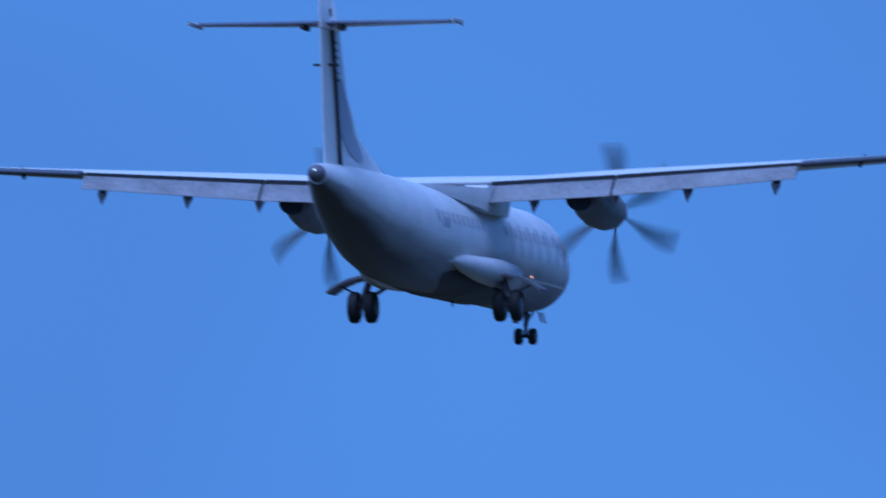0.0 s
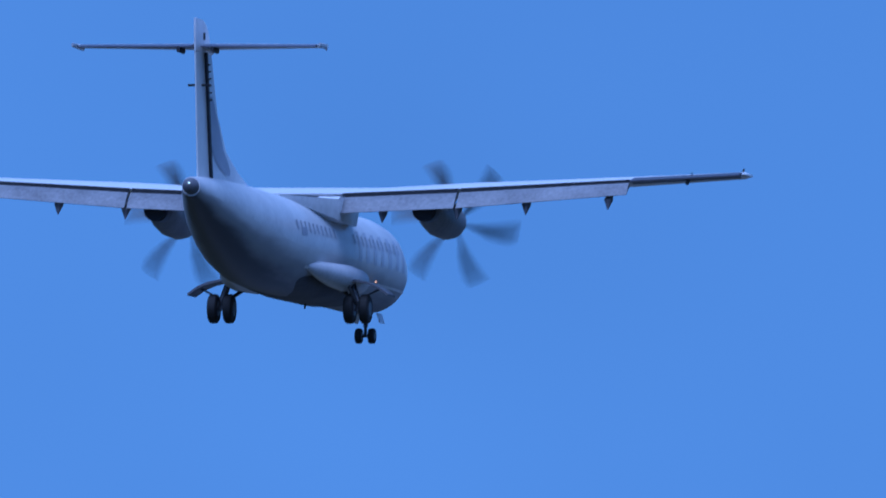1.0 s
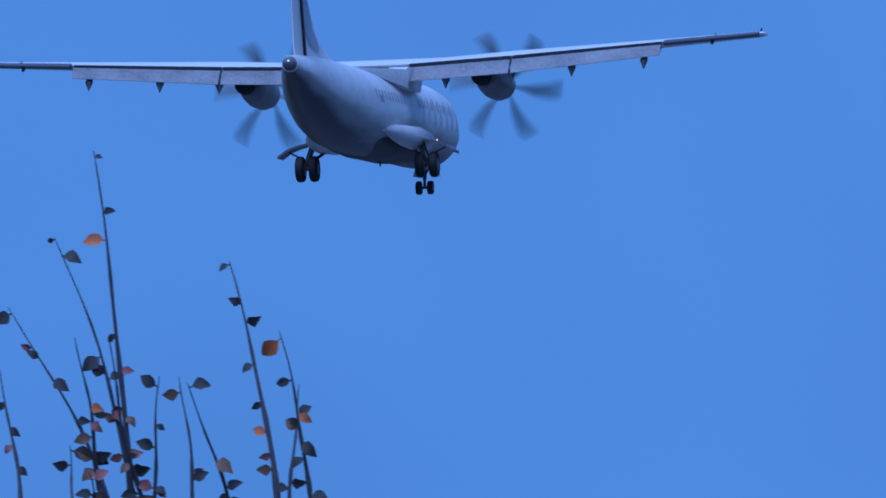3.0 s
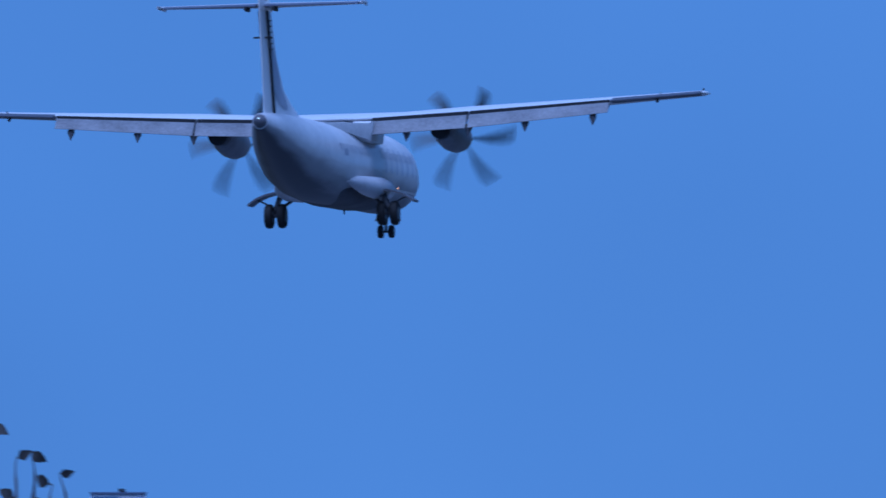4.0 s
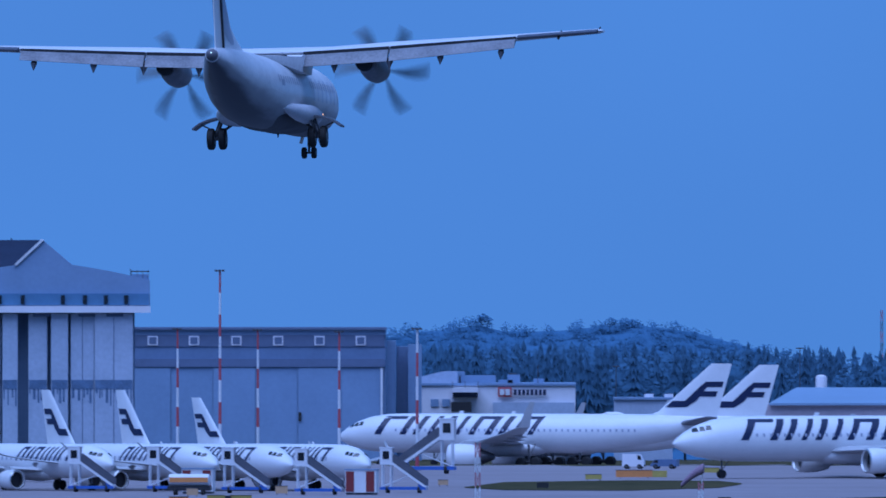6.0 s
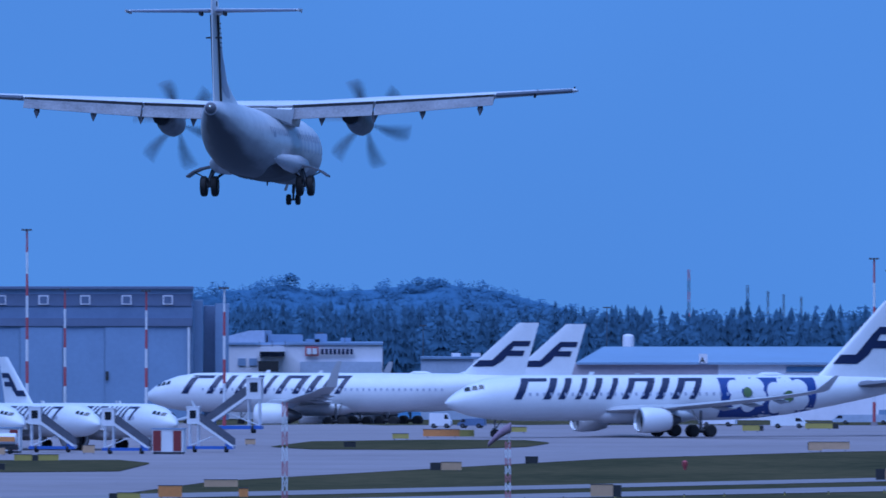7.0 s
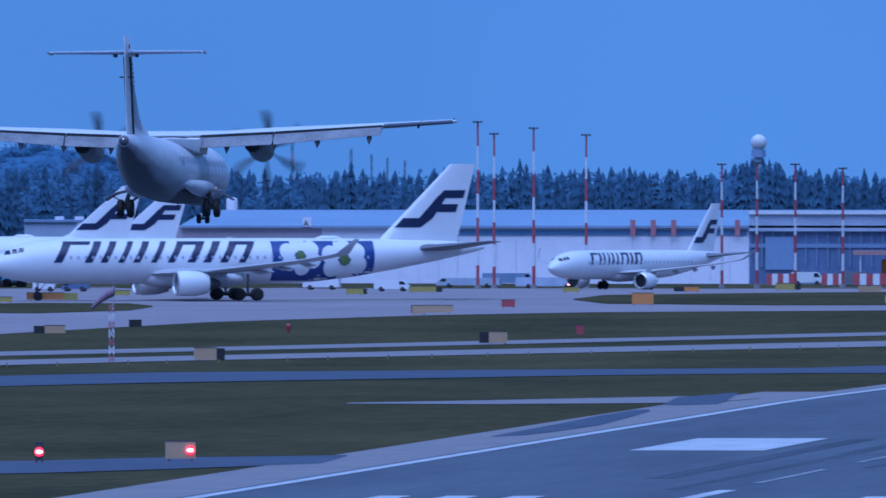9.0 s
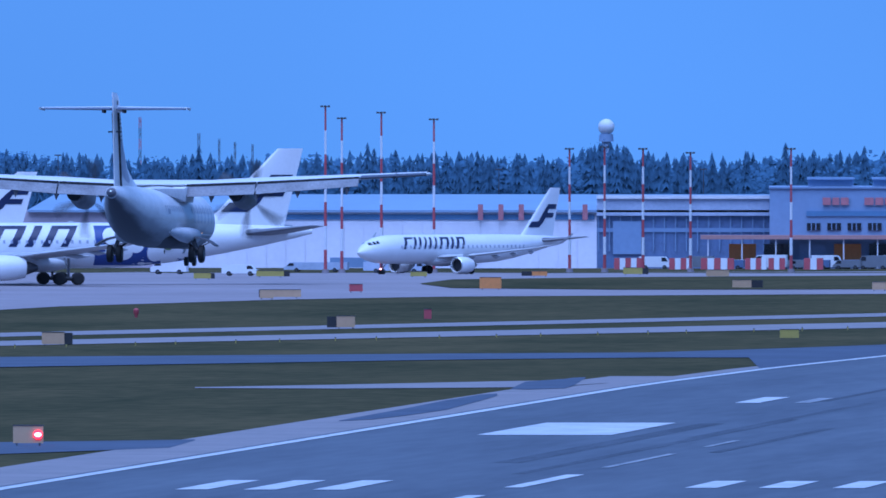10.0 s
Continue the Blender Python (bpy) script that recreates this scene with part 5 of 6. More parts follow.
# wooded hill
bm = bmesh.new()
HILL_U = [-760, -640, -580, -520, -470, -450, -400, -330, -250, -200, -170, -130, -90, -50, -10, 60, 150]
HILL_V = [290, 250, 238, 234, 224, 236, 238, 236, 228, 224, 230, 234, 240, 252, 262, 285, 330]
yh = 4650
g = []
for j, f in enumerate((0, .5, .85, 1.0, .8, 0)):
    row = []
    for i in range(46):
        u = -760 + i * 910 / 45
        v = float(np.interp(u, HILL_U, HILL_V)) + 8
        z0 = land(yh) - 3
        z1 = level(u, v, yh)
        row.append(bm.verts.new((east(u, yh), yh - 60 + 24 * j, z0 + (z1 - z0) * f)))
    g.append(row)
for a, b in zip(g, g[1:]):
    for i in range(45):
        bm.faces.new((a[i], a[i + 1], b[i + 1], b[i]))
thing("hill", bm, HAZY_WOODS, pose(0, 0, 0), "distant low wooded hill", "hill", kind="structure")
bm = bmesh.new()
for k in range(1500):
    u = rng.uniform(-740, 60)
    f = rng.uniform(.25, 1.0)
    v = float(np.interp(u, HILL_U, HILL_V)) + 8
    z1, z0 = level(u, v, yh), land(yh) - 3
    z = z0 + (z1 - z0) * f - 1.2
    y = yh - 62 + float(np.interp(f, [0, .5, .85, 1.0], [0, 24, 48, 72]))
    leafy(bm, east(u, yh), y, z, rng.uniform(2.0, 4.2), rng.uniform(.9, 1.9), rng, 60, .6)
for u, v, w in ((-467, 216, 2.2), (-240, 222, 1.8), (-205, 224, 2.0), (-310, 232, 1.2)):
    leafy(bm, east(u, yh), yh + 10, level(u, v + 26, yh), 3.4, w, rng, 220, .5)
raw_thing("hill_woods", bm, HAZY_WOODS, "woods on the distant hill, tinted blue for haze", "woods")

# radar dome on its tower
y = 3800
x = east(1073, y)
dome = empty("radar_tower", pose(x, y, land(y)), "white radar dome on a tower above the trees", "radar tower")
zc = level(1073, 225, y) - land(y)
bm = bmesh.new()
bmesh.ops.create_icosphere(bm, subdivisions=3, radius=1.45, matrix=Matrix.Translation((0, 0, zc)))
part("dome", bm, WHITE_POST, dome, "white spherical radome")
bm = bmesh.new()
rod(bm, (0, 0, -.5), (0, 0, zc - 1.2), .9, .8, n=12)
part("tower", bm, PANEL_PALE, dome)
bm = bmesh.new()
rod(bm, (0, 0, zc - 2.6), (0, 0, zc - 1.25), 1.35, 1.2, n=16)
part("platform", bm, PANEL_GREY, dome)
bm = bmesh.new()
for dx in (-3.4, -2.6, -1.6, -.8, .6, 1.5, 2.4, 3.4):
    leafy(bm, x + dx, y - 12, land(y - 12), level(1073, 250 + abs(dx) * 3, y) - land(y) + 0.4, 1.6, rng, 200, .5)
raw_thing("tower_woods", bm, HAZY_SPRUCE, "dense dark trees around the radar tower", "trees")


def lattice(name, u, v_top, y, w, label, mats=(STEEL,), cells=14):
    z0, z1, x = land(y), level(u, v_top, y), east(u, y)
    m = empty(name, pose(x, y, z0), label, "mast")
    H = z1 - z0
    for k in range(cells):
        bm = bmesh.new()
        a, b = H * k / cells, H * (k + 1) / cells
        c = [(-w, -w), (w, -w), (w, w), (-w, w)]
        for i in range(4):
            p, q = c[i], c[(i + 1) % 4]
            rod(bm, (*p, a), (*p, b), .05, n=5)
            rod(bm, (*p, a), (*q, b), .03, n=4)
            rod(bm, (*p, b), (*q, b), .03, n=4)
        part("mast_section", bm, mats[k % len(mats)], m)
    return m


lattice("radio_mast", 248, 208, 4300, .2, "faint grey lattice radio mast with red top", (STEEL, RED))
lattice("radio_mast", 352, 236, 4200, .2, "grey lattice radio mast beyond the trees")
lattice("radio_mast", 388, 246, 4400, .15, "thin distant radio mast")
lattice("radio_mast", 416, 252, 4400, .15, "thin distant radio mast")
lattice("radio_mast", 447, 256, 4400, .15, "thin distant radio mast")
for u, v in ((-222, 307), (103, 275), (883, 300), (-405, 320), (1245, 300)):
    y = 3540
    bm = bmesh.new()
    z0, z1 = land(y), level(u, v, y)
    rod(bm, (0, 0, 0), (0, 0, z1 - z0), .12, .07, n=8)
    p = thing("street_lamp", bm, STEEL, pose(east(u, y), y, z0), "slim grey street lamp pole before the forest", "street lamp")
    bm = bmesh.new()
    block(bm, -.6, .6, -.15, .15, z1 - z0 - .1, z1 - z0 + .1)
    part("lamp_head", bm, STEEL, p, smooth=False)


# ---- airfield furniture and vehicles ----
def field_sign(u, v, w, h, mat, split=None, label="tan airfield sign board beside the taxiway", glow=None):
    """A low board on legs; w, h in metres; split: a second colour on one end."""
    p = ground_at(u, v)
    s = empty("airfield_sign", pose(p.x, p.y, p.z + .05, 0, 0, 4), label, "sign", group="airfield signs")
    bm = bmesh.new()
    h *= 1.25
    block(bm, -w / 2, w / 2, -.12, .12, .16, h)
    part("board", bm, mat, s, smooth=False)
    bm = bmesh.new()
    block(bm, -w / 2 - .04, w / 2 + .04, -.16, .16, h, h + .05)
    part("cap", bm, STEEL, s, smooth=False)
    for dx in (-w * .38, w * .38):
        bm = bmesh.new()
        rod(bm, (dx, 0, 0), (dx, 0, .2), .05)
        part("leg", bm, STEEL, s)
    if split:
        side, mt, sw = split
        bm = bmesh.new()
        x0 = -w / 2 - sw if side < 0 else w / 2
        block(bm, x0, x0 + sw, -.1, .1, .14, h * .96)
        part("end_board", bm, mt, s, smooth=False)
    if glow:
        bm = bmesh.new()
        rod(bm, (glow, -.24, h * .55), (glow, -.13, h * .55), .30, n=16)
        lamp = part("lamp", bm, LAMP_RED, s, "glowing red lamp")
        bm = bmesh.new()
        loft(bm, [[(glow + w2 * math.cos(a), y2, h * .55 + h2 * math.sin(a)) for a in np.linspace(0, 2 * math.pi, 14, endpoint=False)] for y2, w2, h2 in ((-.24, .24, .15), (-.27, .21, .13))])
        part("core", bm, LAMP_CORE, lamp, "bright core of the lamp")
    return s


SIGNS = [(-996, 554, 2.1, .75, ORANGE, None), (-930, 549, 2.0, .65, YELLOW, (1, BLACK, .7)), (-886, 549, 2.4, .65, YELLOW, None), (-972, 538, 1.3, .75, TAN, None), (-814, 535, 1.4, .8, TAN, None),
         (-668, 531, 1.3, .65, TAN, None), (-972, 565, 1.2, .6, BLACK, None), (-172, 566, 2.2, .8, TAN, (-1, BLACK, 1.2)), (-30, 554, 1.4, .7, BLACK, None), (-190, 506, 4.5, .8, ORANGE, (1, YELLOW, 1.8)), (94, 613, 2.2, 1.05, TAN, (1, BLACK, .8)),
         (612, 583, 1.9, 1.05, TAN, (-1, BLACK, 1.0)), (500, 529, 4.3, .8, TAN, (-1, BLACK, .6)), (472, 531, 1.6, .9, TAN, None), (630, 519, 1.6, .8, RED, None), (358, 496, 2.2, .7, YELLOW, (1, BLACK, .5)),
         (478, 492, 3.6, .7, YELLOW, (1, BLACK, .8)), (-670, 614, 2.3, 1.0, ORANGE, None), (-540, 614, .9, .8, ORANGE, None), (-580, 596, 3.4, .7, TAN, None), (-420, 644, .9, 1.0, YELLOW, None),
         (-743, 620, 2.2, .7, YELLOW, (-1, BLACK, .8)), (1313, 512, 2.3, .85, TAN, (1, BLACK, 1.4)), (1556, 516, 1.7, .85, TAN, None), (868, 514, 2.6, 1.2, ORANGE, None), (955, 491, 2.0, .6, ORANGE, (-1, BLACK, 1.4)),
         (1397, 602, 1.9, .8, YELLOW, None), (757, 568, .8, .95, RED, None), (-262, 510, 2.0, .6, YELLOW, None), (-60, 498, 3.0, .6, YELLOW, None), (1270, 492, 3.0, .8, TAN, None), (1120, 488, 2.6, .8, YELLOW, (1, BLACK, .8)),
         (741, 492, 2.2, .6, YELLOW, None), (-528, 520, 1.2, .6, TAN, None), (-352, 525, 1.4, .6, BLACK, None)]
for sg in SIGNS:
    field_sign(sg[0], sg[1], sg[2], sg[3], sg[4], sg[5], "glossy black airfield sign board" if sg[4] is BLACK else
               {"tan_sign_board": "tan airfield sign board", "orange_cladding": "orange airfield sign board", "yellow_sign_paint": "yellow airfield sign board", "red_signal_paint": "red airfield marker box"}[sg[4].name] + " on low legs in the grass")
field_sign(50, 790, 2.0, 1.05, TAN, None, "tan board with a glowing red stop lamp", glow=.65)
for u in (-200, -462):
    field_sign(u, 793, .5, 1.05, STEEL, None, "slim grey post with a glowing red stop lamp", glow=.001)

for u, v, h in ((241, 562, .9), (-1060, 640, .9)):
    p = ground_at(u, v)
    bm = bmesh.new()
    loft(bm, [[(r * math.cos(a), r * math.sin(a), z) for a in np.linspace(0, 2 * math.pi, 14, endpoint=False)] for r, z in ((.16, 0), (.2, .3), (.3, .45), (.3, .85), (.12, h + .1))])
    thing("marker_post", bm, RED, pose(*p), "stubby red marker post in the grass", "marker")

# small blue and white lamps sunk along the roads
rng2 = random.Random(3)
for k in range(26):
    u = -700 + k * 92 + rng2.uniform(-20, 20)
    p = ground_at(u, 617 - .022 * u)
    bm = bmesh.new()
    rod(bm, (0, 0, 0), (0, 0, .28), .05, .07, n=8)
    e = thing("edge_lamp", bm, YELLOW, pose(*p), "tiny taxiway edge lamp", "lamp", group="taxiway edge lamps")
    bm = bmesh.new()
    rod(bm, (0, 0, .28), (0, 0, .38), .07, .04, n=8)
    part("lens", bm, GLASS, e)

# lattice marker masts and windsock
for u, vt, vb in ((-467, 442, 626), (-72, 512, 614)):
    p = ground_at(u, vb)
    m = empty("marker_mast", pose(*p), "slim red and white lattice marker mast", "mast")
    H = level(u, vt, p.y) - p.z
    for k in range(7):
        bm = bmesh.new()
        a, b = H * k / 7, H * (k + 1) / 7
        for q in ((-.22, -.22), (.22, -.22), (.22, .22), (-.22, .22)):
            rod(bm, (*q, a), (*q, b), .035, n=5)
            rod(bm, (*q, a), (-q[0], q[1], b), .022, n=4)
        part("mast_section", bm, RED_PALE if k % 2 == 0 else WHITE_POST, m)
SOCK = material("faded_pink_fabric", (0.28, 0.18, 0.24), 0.8, vary=0.2, size=.6)
p = ground_at(-70, 560)
sock = empty("windsock", pose(*p), "faded pink windsock drooping from a thin pole", "windsock")
bm = bmesh.new()
Hs = level(-70, 484, p.y) - p.z
rod(bm, (0, 0, 0), (0, 0, Hs), .06, .04)
part("pole", bm, WHITE_POST, sock)
bm = bmesh.new()
loft(bm, [[(x, r * math.cos(a), z + r * math.sin(a)) for a in np.linspace(0, 2 * math.pi, 14, endpoint=False)]
          for x, z, r in ((.2, Hs - .2, .58), (-.5, Hs - .55, .54), (-1.1, Hs - .95, .48), (-1.7, Hs - 1.5, .38), (-2.3, Hs - 2.1, .26))])
part("sleeve", bm, SOCK, sock, "faded pink fabric sleeve")

# red and white barriers
def barrier(u, v, w, h=1.9):
    p = ground_at(u, v)
    b = empty("barrier", pose(*p), "red and white striped barrier block", "barrier", group="apron barriers")
    n = max(2, round(w / .95))
    for k in range(n):
        bm = bmesh.new()
        x = -w / 2 + w * k / n
        loft(bm, [[(x, -.5, 0), (x + w / n - .03, -.5, 0), (x + w / n - .03, .5, 0), (x, .5, 0)], [(x, -.3, h), (x + w / n - .03, -.3, h), (x + w / n - .03, .3, h), (x, .3, h)]])
        part("segment", bm, RED if k % 2 == 0 else WHITE_POST, b, smooth=False)


for u, w in ((1112, 4.4), (1205, 3.6), (1270, 5.2), (1338, 3.4), (1375, 2.6), (1440, 3.0)):
    barrier(u, 478.6, w)


# vehicles
def van(u, v, L, H, mat, label, heading=88, cab=.3):
    p = ground_at(u, v)
    c = empty("van", pose(p.x, p.y, p.z + .03, 0, 0, heading), label, "vehicle")
    bm = bmesh.new()
    prof = [(-L / 2, .35), (-L / 2, H), (L / 2 - L * cab, H), (L / 2 - L * cab * .55, H * .98), (L / 2 - L * cab * .2, H * .58), (L / 2, H * .5), (L / 2, .35)]
    slab(bm, [(-.95, y, z) for y, z in prof], (1.9, 0, 0))
    body = part("body", bm, mat, c, smooth=False)
    for x in (-.97, .95):
        bm = bmesh.new()
        slab(bm, [(x, L / 2 - L * cab * .98, H * .62), (x, L / 2 - L * cab * .32, H * .62), (x, L / 2 - L * cab * .58, H * .92), (x, L / 2 - L * cab * .98, H * .92)], (.02, 0, 0))
        part("side_window", bm, GLASS, body, smooth=False)
    bm = bmesh.new()
    block(bm, -.9, .9, L / 2 - .1, L / 2 + .05, .35, .55)
    part("bumper", bm, DARK, body, smooth=False)
    for x in (-.85, .85):
        for y in (-L * .3, L * .3):
            wheel(c, x, y, .34, .34, .24)
    return c


CAR_GREY = material("grey_car_paint", (0.18, 0.19, 0.21), 0.35, vary=0.08, size=1.0)
CAR_BLUE = material("grey_blue_car_paint", (0.10, 0.16, 0.28), 0.4, vary=0.1, size=1.0)
CAR_RED = material("dark_red_car_paint", (0.22, 0.03, 0.03), 0.35, vary=0.08, size=1.0)
for k, (u, v, L, H, mt, lb) in enumerate(((-191, 489, 2.9, 2.0, PANEL_WHITE, "small pale airport tug on the apron"), (-136, 489, 3.6, 1.3, CAR_BLUE, "blue service car on the apron"),
        (425, 489, 4.8, 1.5, WHITE, "small white service car on the apron"), (300, 486, 5.0, 1.9, PANEL_WHITE, "white service truck beside the jet"),
        (1465, 476, 5, 2.2, WHITE, "white van parked by the office building"), (1500, 478, 4.4, 1.5, CAR_GREY, "grey car parked by the office building"), (1530, 474, 4.4, 1.5, WHITE, "white car parked by the office building"),
        (1555, 479, 4.4, 1.5, CAR_GREY, "grey car parked by the office building"), (1480, 470, 4.4, 1.5, CAR_RED, "dark red car parked by the office building"), (1235, 476, 5, 2.1, CAR_GREY, "grey van parked by the barriers"),
        (1160, 474, 5, 2.0, WHITE, "white van parked by the barriers"), (1420, 474, 4.4, 1.5, CAR_GREY, "grey car parked by the office building"), (1590, 476, 5, 2.2, WHITE, "white van parked by the office building"),
        (1292, 480, 4.5, 1.5, CAR_BLUE, "blue-grey car parked by the office building"), (1325, 481, 4.4, 1.5, WHITE, "white car parked by the office building"),
        (1362, 480, 5.4, 2.3, WHITE, "white van parked by the office building"), (1402, 482, 4.4, 1.5, CAR_GREY, "grey car parked by the office building"), (1444, 481, 4.4, 1.5, CAR_BLUE, "blue-grey car parked by the office building"),
        (1516, 482, 4.4, 1.5, CAR_BLUE, "blue-grey car parked by the office building"), (1546, 481, 5.2, 2.2, CAR_GREY, "grey van parked by the office building"),
        (700, 484, 9, 1.6, PANEL_PALE, "long white baggage trailer"), (560, 482, 10, 1.5, PANEL_PALE, "long white baggage trailer"), (630, 478, 8, 1.9, PANEL_GREY, "grey container trailer on the apron"))):
    van(u, 477.3 + .4 * (k % 2) if u > 1100 else v, L, H, mt, lb, 86 if k % 2 else -90, .3 if L < 6 else .16)


STAIR_GREY = material("grey_stair_panel", (0.085, 0.09, 0.115), 0.6, vary=0.2, size=1.0)


def stair_truck(u, v, flip=1, size=1.0, label="blue and white passenger stair truck"):
    p = ground_at(u, v)
    s = empty("stair_truck", pose(p.x, p.y, p.z + .05, 0, 0, 0), label, "stair truck", group="parked stair trucks")
    s.scale = (size, size, size)
    f = flip
    bm = bmesh.new()
    block(bm, -3.2, 3.2, -1.1, 1.1, .45, .85)
    part("chassis", bm, BLUE_TRUCK, s, "blue chassis", smooth=False)
    bm = bmesh.new()
    loft(bm, [[(x, -1.0, .85), (x + .9, -1.0, .85), (x + .9, 1.0, .85), (x, 1.0, .85)] if z == 0 else [(x + .1, -.95, 1.9), (x + .8, -.95, 1.9), (x + .8, .95, 1.9), (x + .1, .95, 1.9)] for x in (f * 2.6 - .5,) for z in (0, 1)])
    part("cab", bm, BLUE_TRUCK, s, smooth=False)
    for side in (-1.05, 1.0):
        bm = bmesh.new()
        slab(bm, [(-f * 1.4, side, 4.3), (-f * 1.4, side, 5.4), (f * 3.3, side, 1.9), (f * 3.3, side, .9)], (0, .05, 0))
        part("side_panel", bm, STAIR_GREY, s, "grey stair side panel", smooth=False)
        bm = bmesh.new()
        slab(bm, [(-f * 1.5, side - .03, 3.9), (-f * 1.5, side - .03, 4.3), (f * 3.3, side - .03, .95), (f * 3.3, side - .03, .55)], (0, .05, 0))
        part("stringer", bm, WHITE_POST, s, smooth=False)
        bm = bmesh.new()
        slab(bm, [(-f * 3.2, side, 3.9), (-f * 1.5, side, 3.9), (-f * 1.5, side, 6.2), (-f * 3.2, side, 6.2)], (0, .05, 0))
        wall = part("platform_side", bm, WHITE_POST, s, "white platform side", smooth=False)
        bm = bmesh.new()
        slab(bm, [(-f * 2.8, side - .04, 4.7), (-f * 1.9, side - .04, 4.7), (-f * 1.9, side - .04, 5.8), (-f * 2.8, side - .04, 5.8)], (0, .03, 0))
        part("platform_window", bm, GLASS, wall, smooth=False)
    bm = bmesh.new()
    slab(bm, [(-f * 3.3, -1.1, 6.2), (-f * 1.4, -1.1, 6.2), (-f * 1.4, -1.1, 6.35), (-f * 3.3, -1.1, 6.35)], (0, 2.2, 0))
    part("roof", bm, WHITE_POST, s, smooth=False)
    for k in range(15):
        bm = bmesh.new()
        x, z = -f * 1.5 + f * 4.7 * k / 15, 4.0 - 3.4 * k / 15
        block(bm, min(x, x + f * .33), max(x, x + f * .33), -1.0, 1.0, z - .04, z + .04)
        part("step", bm, STEEL, s, smooth=False)
    bm = bmesh.new()
    for x in (-f * 2.9, -f * 1.7):
        for yy in (-.8, .8):
            rod(bm, (x, yy, .8), (x, yy, 3.95), .09)
    rod(bm, (-f * 2.9, -.8, .9), (f * 1.0, -.8, 2.4), .07)
    part("support", bm, WHITE_POST, s)
    for x in (-2.2, 2.2):
        for yy in (-.95, .95):
            wheel(s, x, yy, .45, .45, .3)
    return s


stair_truck(-748, 535, 1, .84)
stair_truck(-598, 532, 1, .84)
stair_truck(-878, 532, 1, .84)
stair_truck(-1010, 530, 1, .84)
stair_truck(-1150, 530, 1, .84)
stair_truck(-556, 498, -1, 1.1, "white passenger stairs standing at a wide-body jet")
# a red and white cabin and a covered trailer among the stairs
def service_cabin(u, v):
    p = ground_at(u, v)
    cabin = empty("service_cabin", pose(*p), "white service cabin with dark red panels", "cabin", group="service cabins")
    bm = bmesh.new()
    block(bm, -1.8, 1.8, -1.2, 1.2, .3, 2.9)
    part("body", bm, WHITE_POST, cabin, smooth=False)
    for x in (-1.7, .65):
        bm = bmesh.new()
        block(bm, x, x + .95, -1.26, -1.2, .4, 2.75)
        part("red_panel", bm, CAR_RED, cabin, smooth=False)
    bm = bmesh.new()
    block(bm, -1.9, 1.9, -1.3, 1.3, 2.9, 3.02)
    part("roof", bm, PANEL_GREY, cabin, smooth=False)
    bm = bmesh.new()
    block(bm, -1.7, 1.7, -1.0, 1.0, 0, .3)
    part("base", bm, STEEL, cabin, smooth=False)


service_cabin(-672, 535)
service_cabin(-961, 533)
p = ground_at(-977, 535)
tank = empty("tank_trailer", pose(*p), "white tank trailer with an orange stripe", "trailer")
bm = bmesh.new()
loft(bm, [[(x, .9 * r * math.cos(a), 1.75 + .75 * r * math.sin(a)) for a in np.linspace(0, 2 * math.pi, 18, endpoint=False)] for x, r in ((-2.4, .6), (-2.3, .95), (2.3, .95), (2.4, .6))])
body = part("tank", bm, WHITE_POST, tank)
bm = bmesh.new()
block(bm, -2.25, 2.25, -.93, -.86, 1.5, 2.05)
part("stripe", bm, ORANGE, body, "orange painted stripe", smooth=False)
bm = bmesh.new()
block(bm, -2.5, 2.5, -.8, .8, .55, 1.05)
part("chassis", bm, DARK, tank, smooth=False)
for x in (-1.6, 1.6):
    for yy in (-.75, .75):
        wheel(tank, x, yy, .4, .4, .25)
p = ground_at(-1255, 512)
unit = empty("ground_trailer", pose(*p), "white boxy ground trailer with navy strokes", "trailer")
bm = bmesh.new()
block(bm, -4.3, 4.3, -1.2, 1.2, .8, 3.6)
part("box", bm, WHITE_POST, unit, smooth=False)
for k in range(7):
    bm = bmesh.new()
    slab(bm, [(-.6 + k * .5, -1.22, 2.7), (-.35 + k * .5, -1.22, 2.7), (-.2 + k * .5, -1.22, 3.2), (-.45 + k * .5, -1.22, 3.2)], (0, -.02, 0))
    part("stroke", bm, NAVY, unit, smooth=False)
for x in (-3, 3):
    for yy in (-.95, .95):
        wheel(unit, x, yy, .5, .5, .3)


# ---- the young birch before the camera ----
BARK_DARK = material("dark_purple_twig_bark", (0.06, 0.05, 0.06), 0.8, vary=0.25, size=.05)
LEAF_DARK = material("dry_dark_leaf", (0.045, 0.04, 0.04), 0.8, vary=0.4, size=.05)
LEAF_ORANGE = material("orange_autumn_leaf", (0.62, 0.16, 0.05), 0.65, vary=0.35, size=.04)
LEAF_BROWN = material("brown_autumn_leaf", (0.20, 0.10, 0.06), 0.75, vary=0.35, size=.04)
LEAF_PINK = material("reddish_autumn_leaf", (0.35, 0.11, 0.10), 0.7, vary=0.3, size=.04)


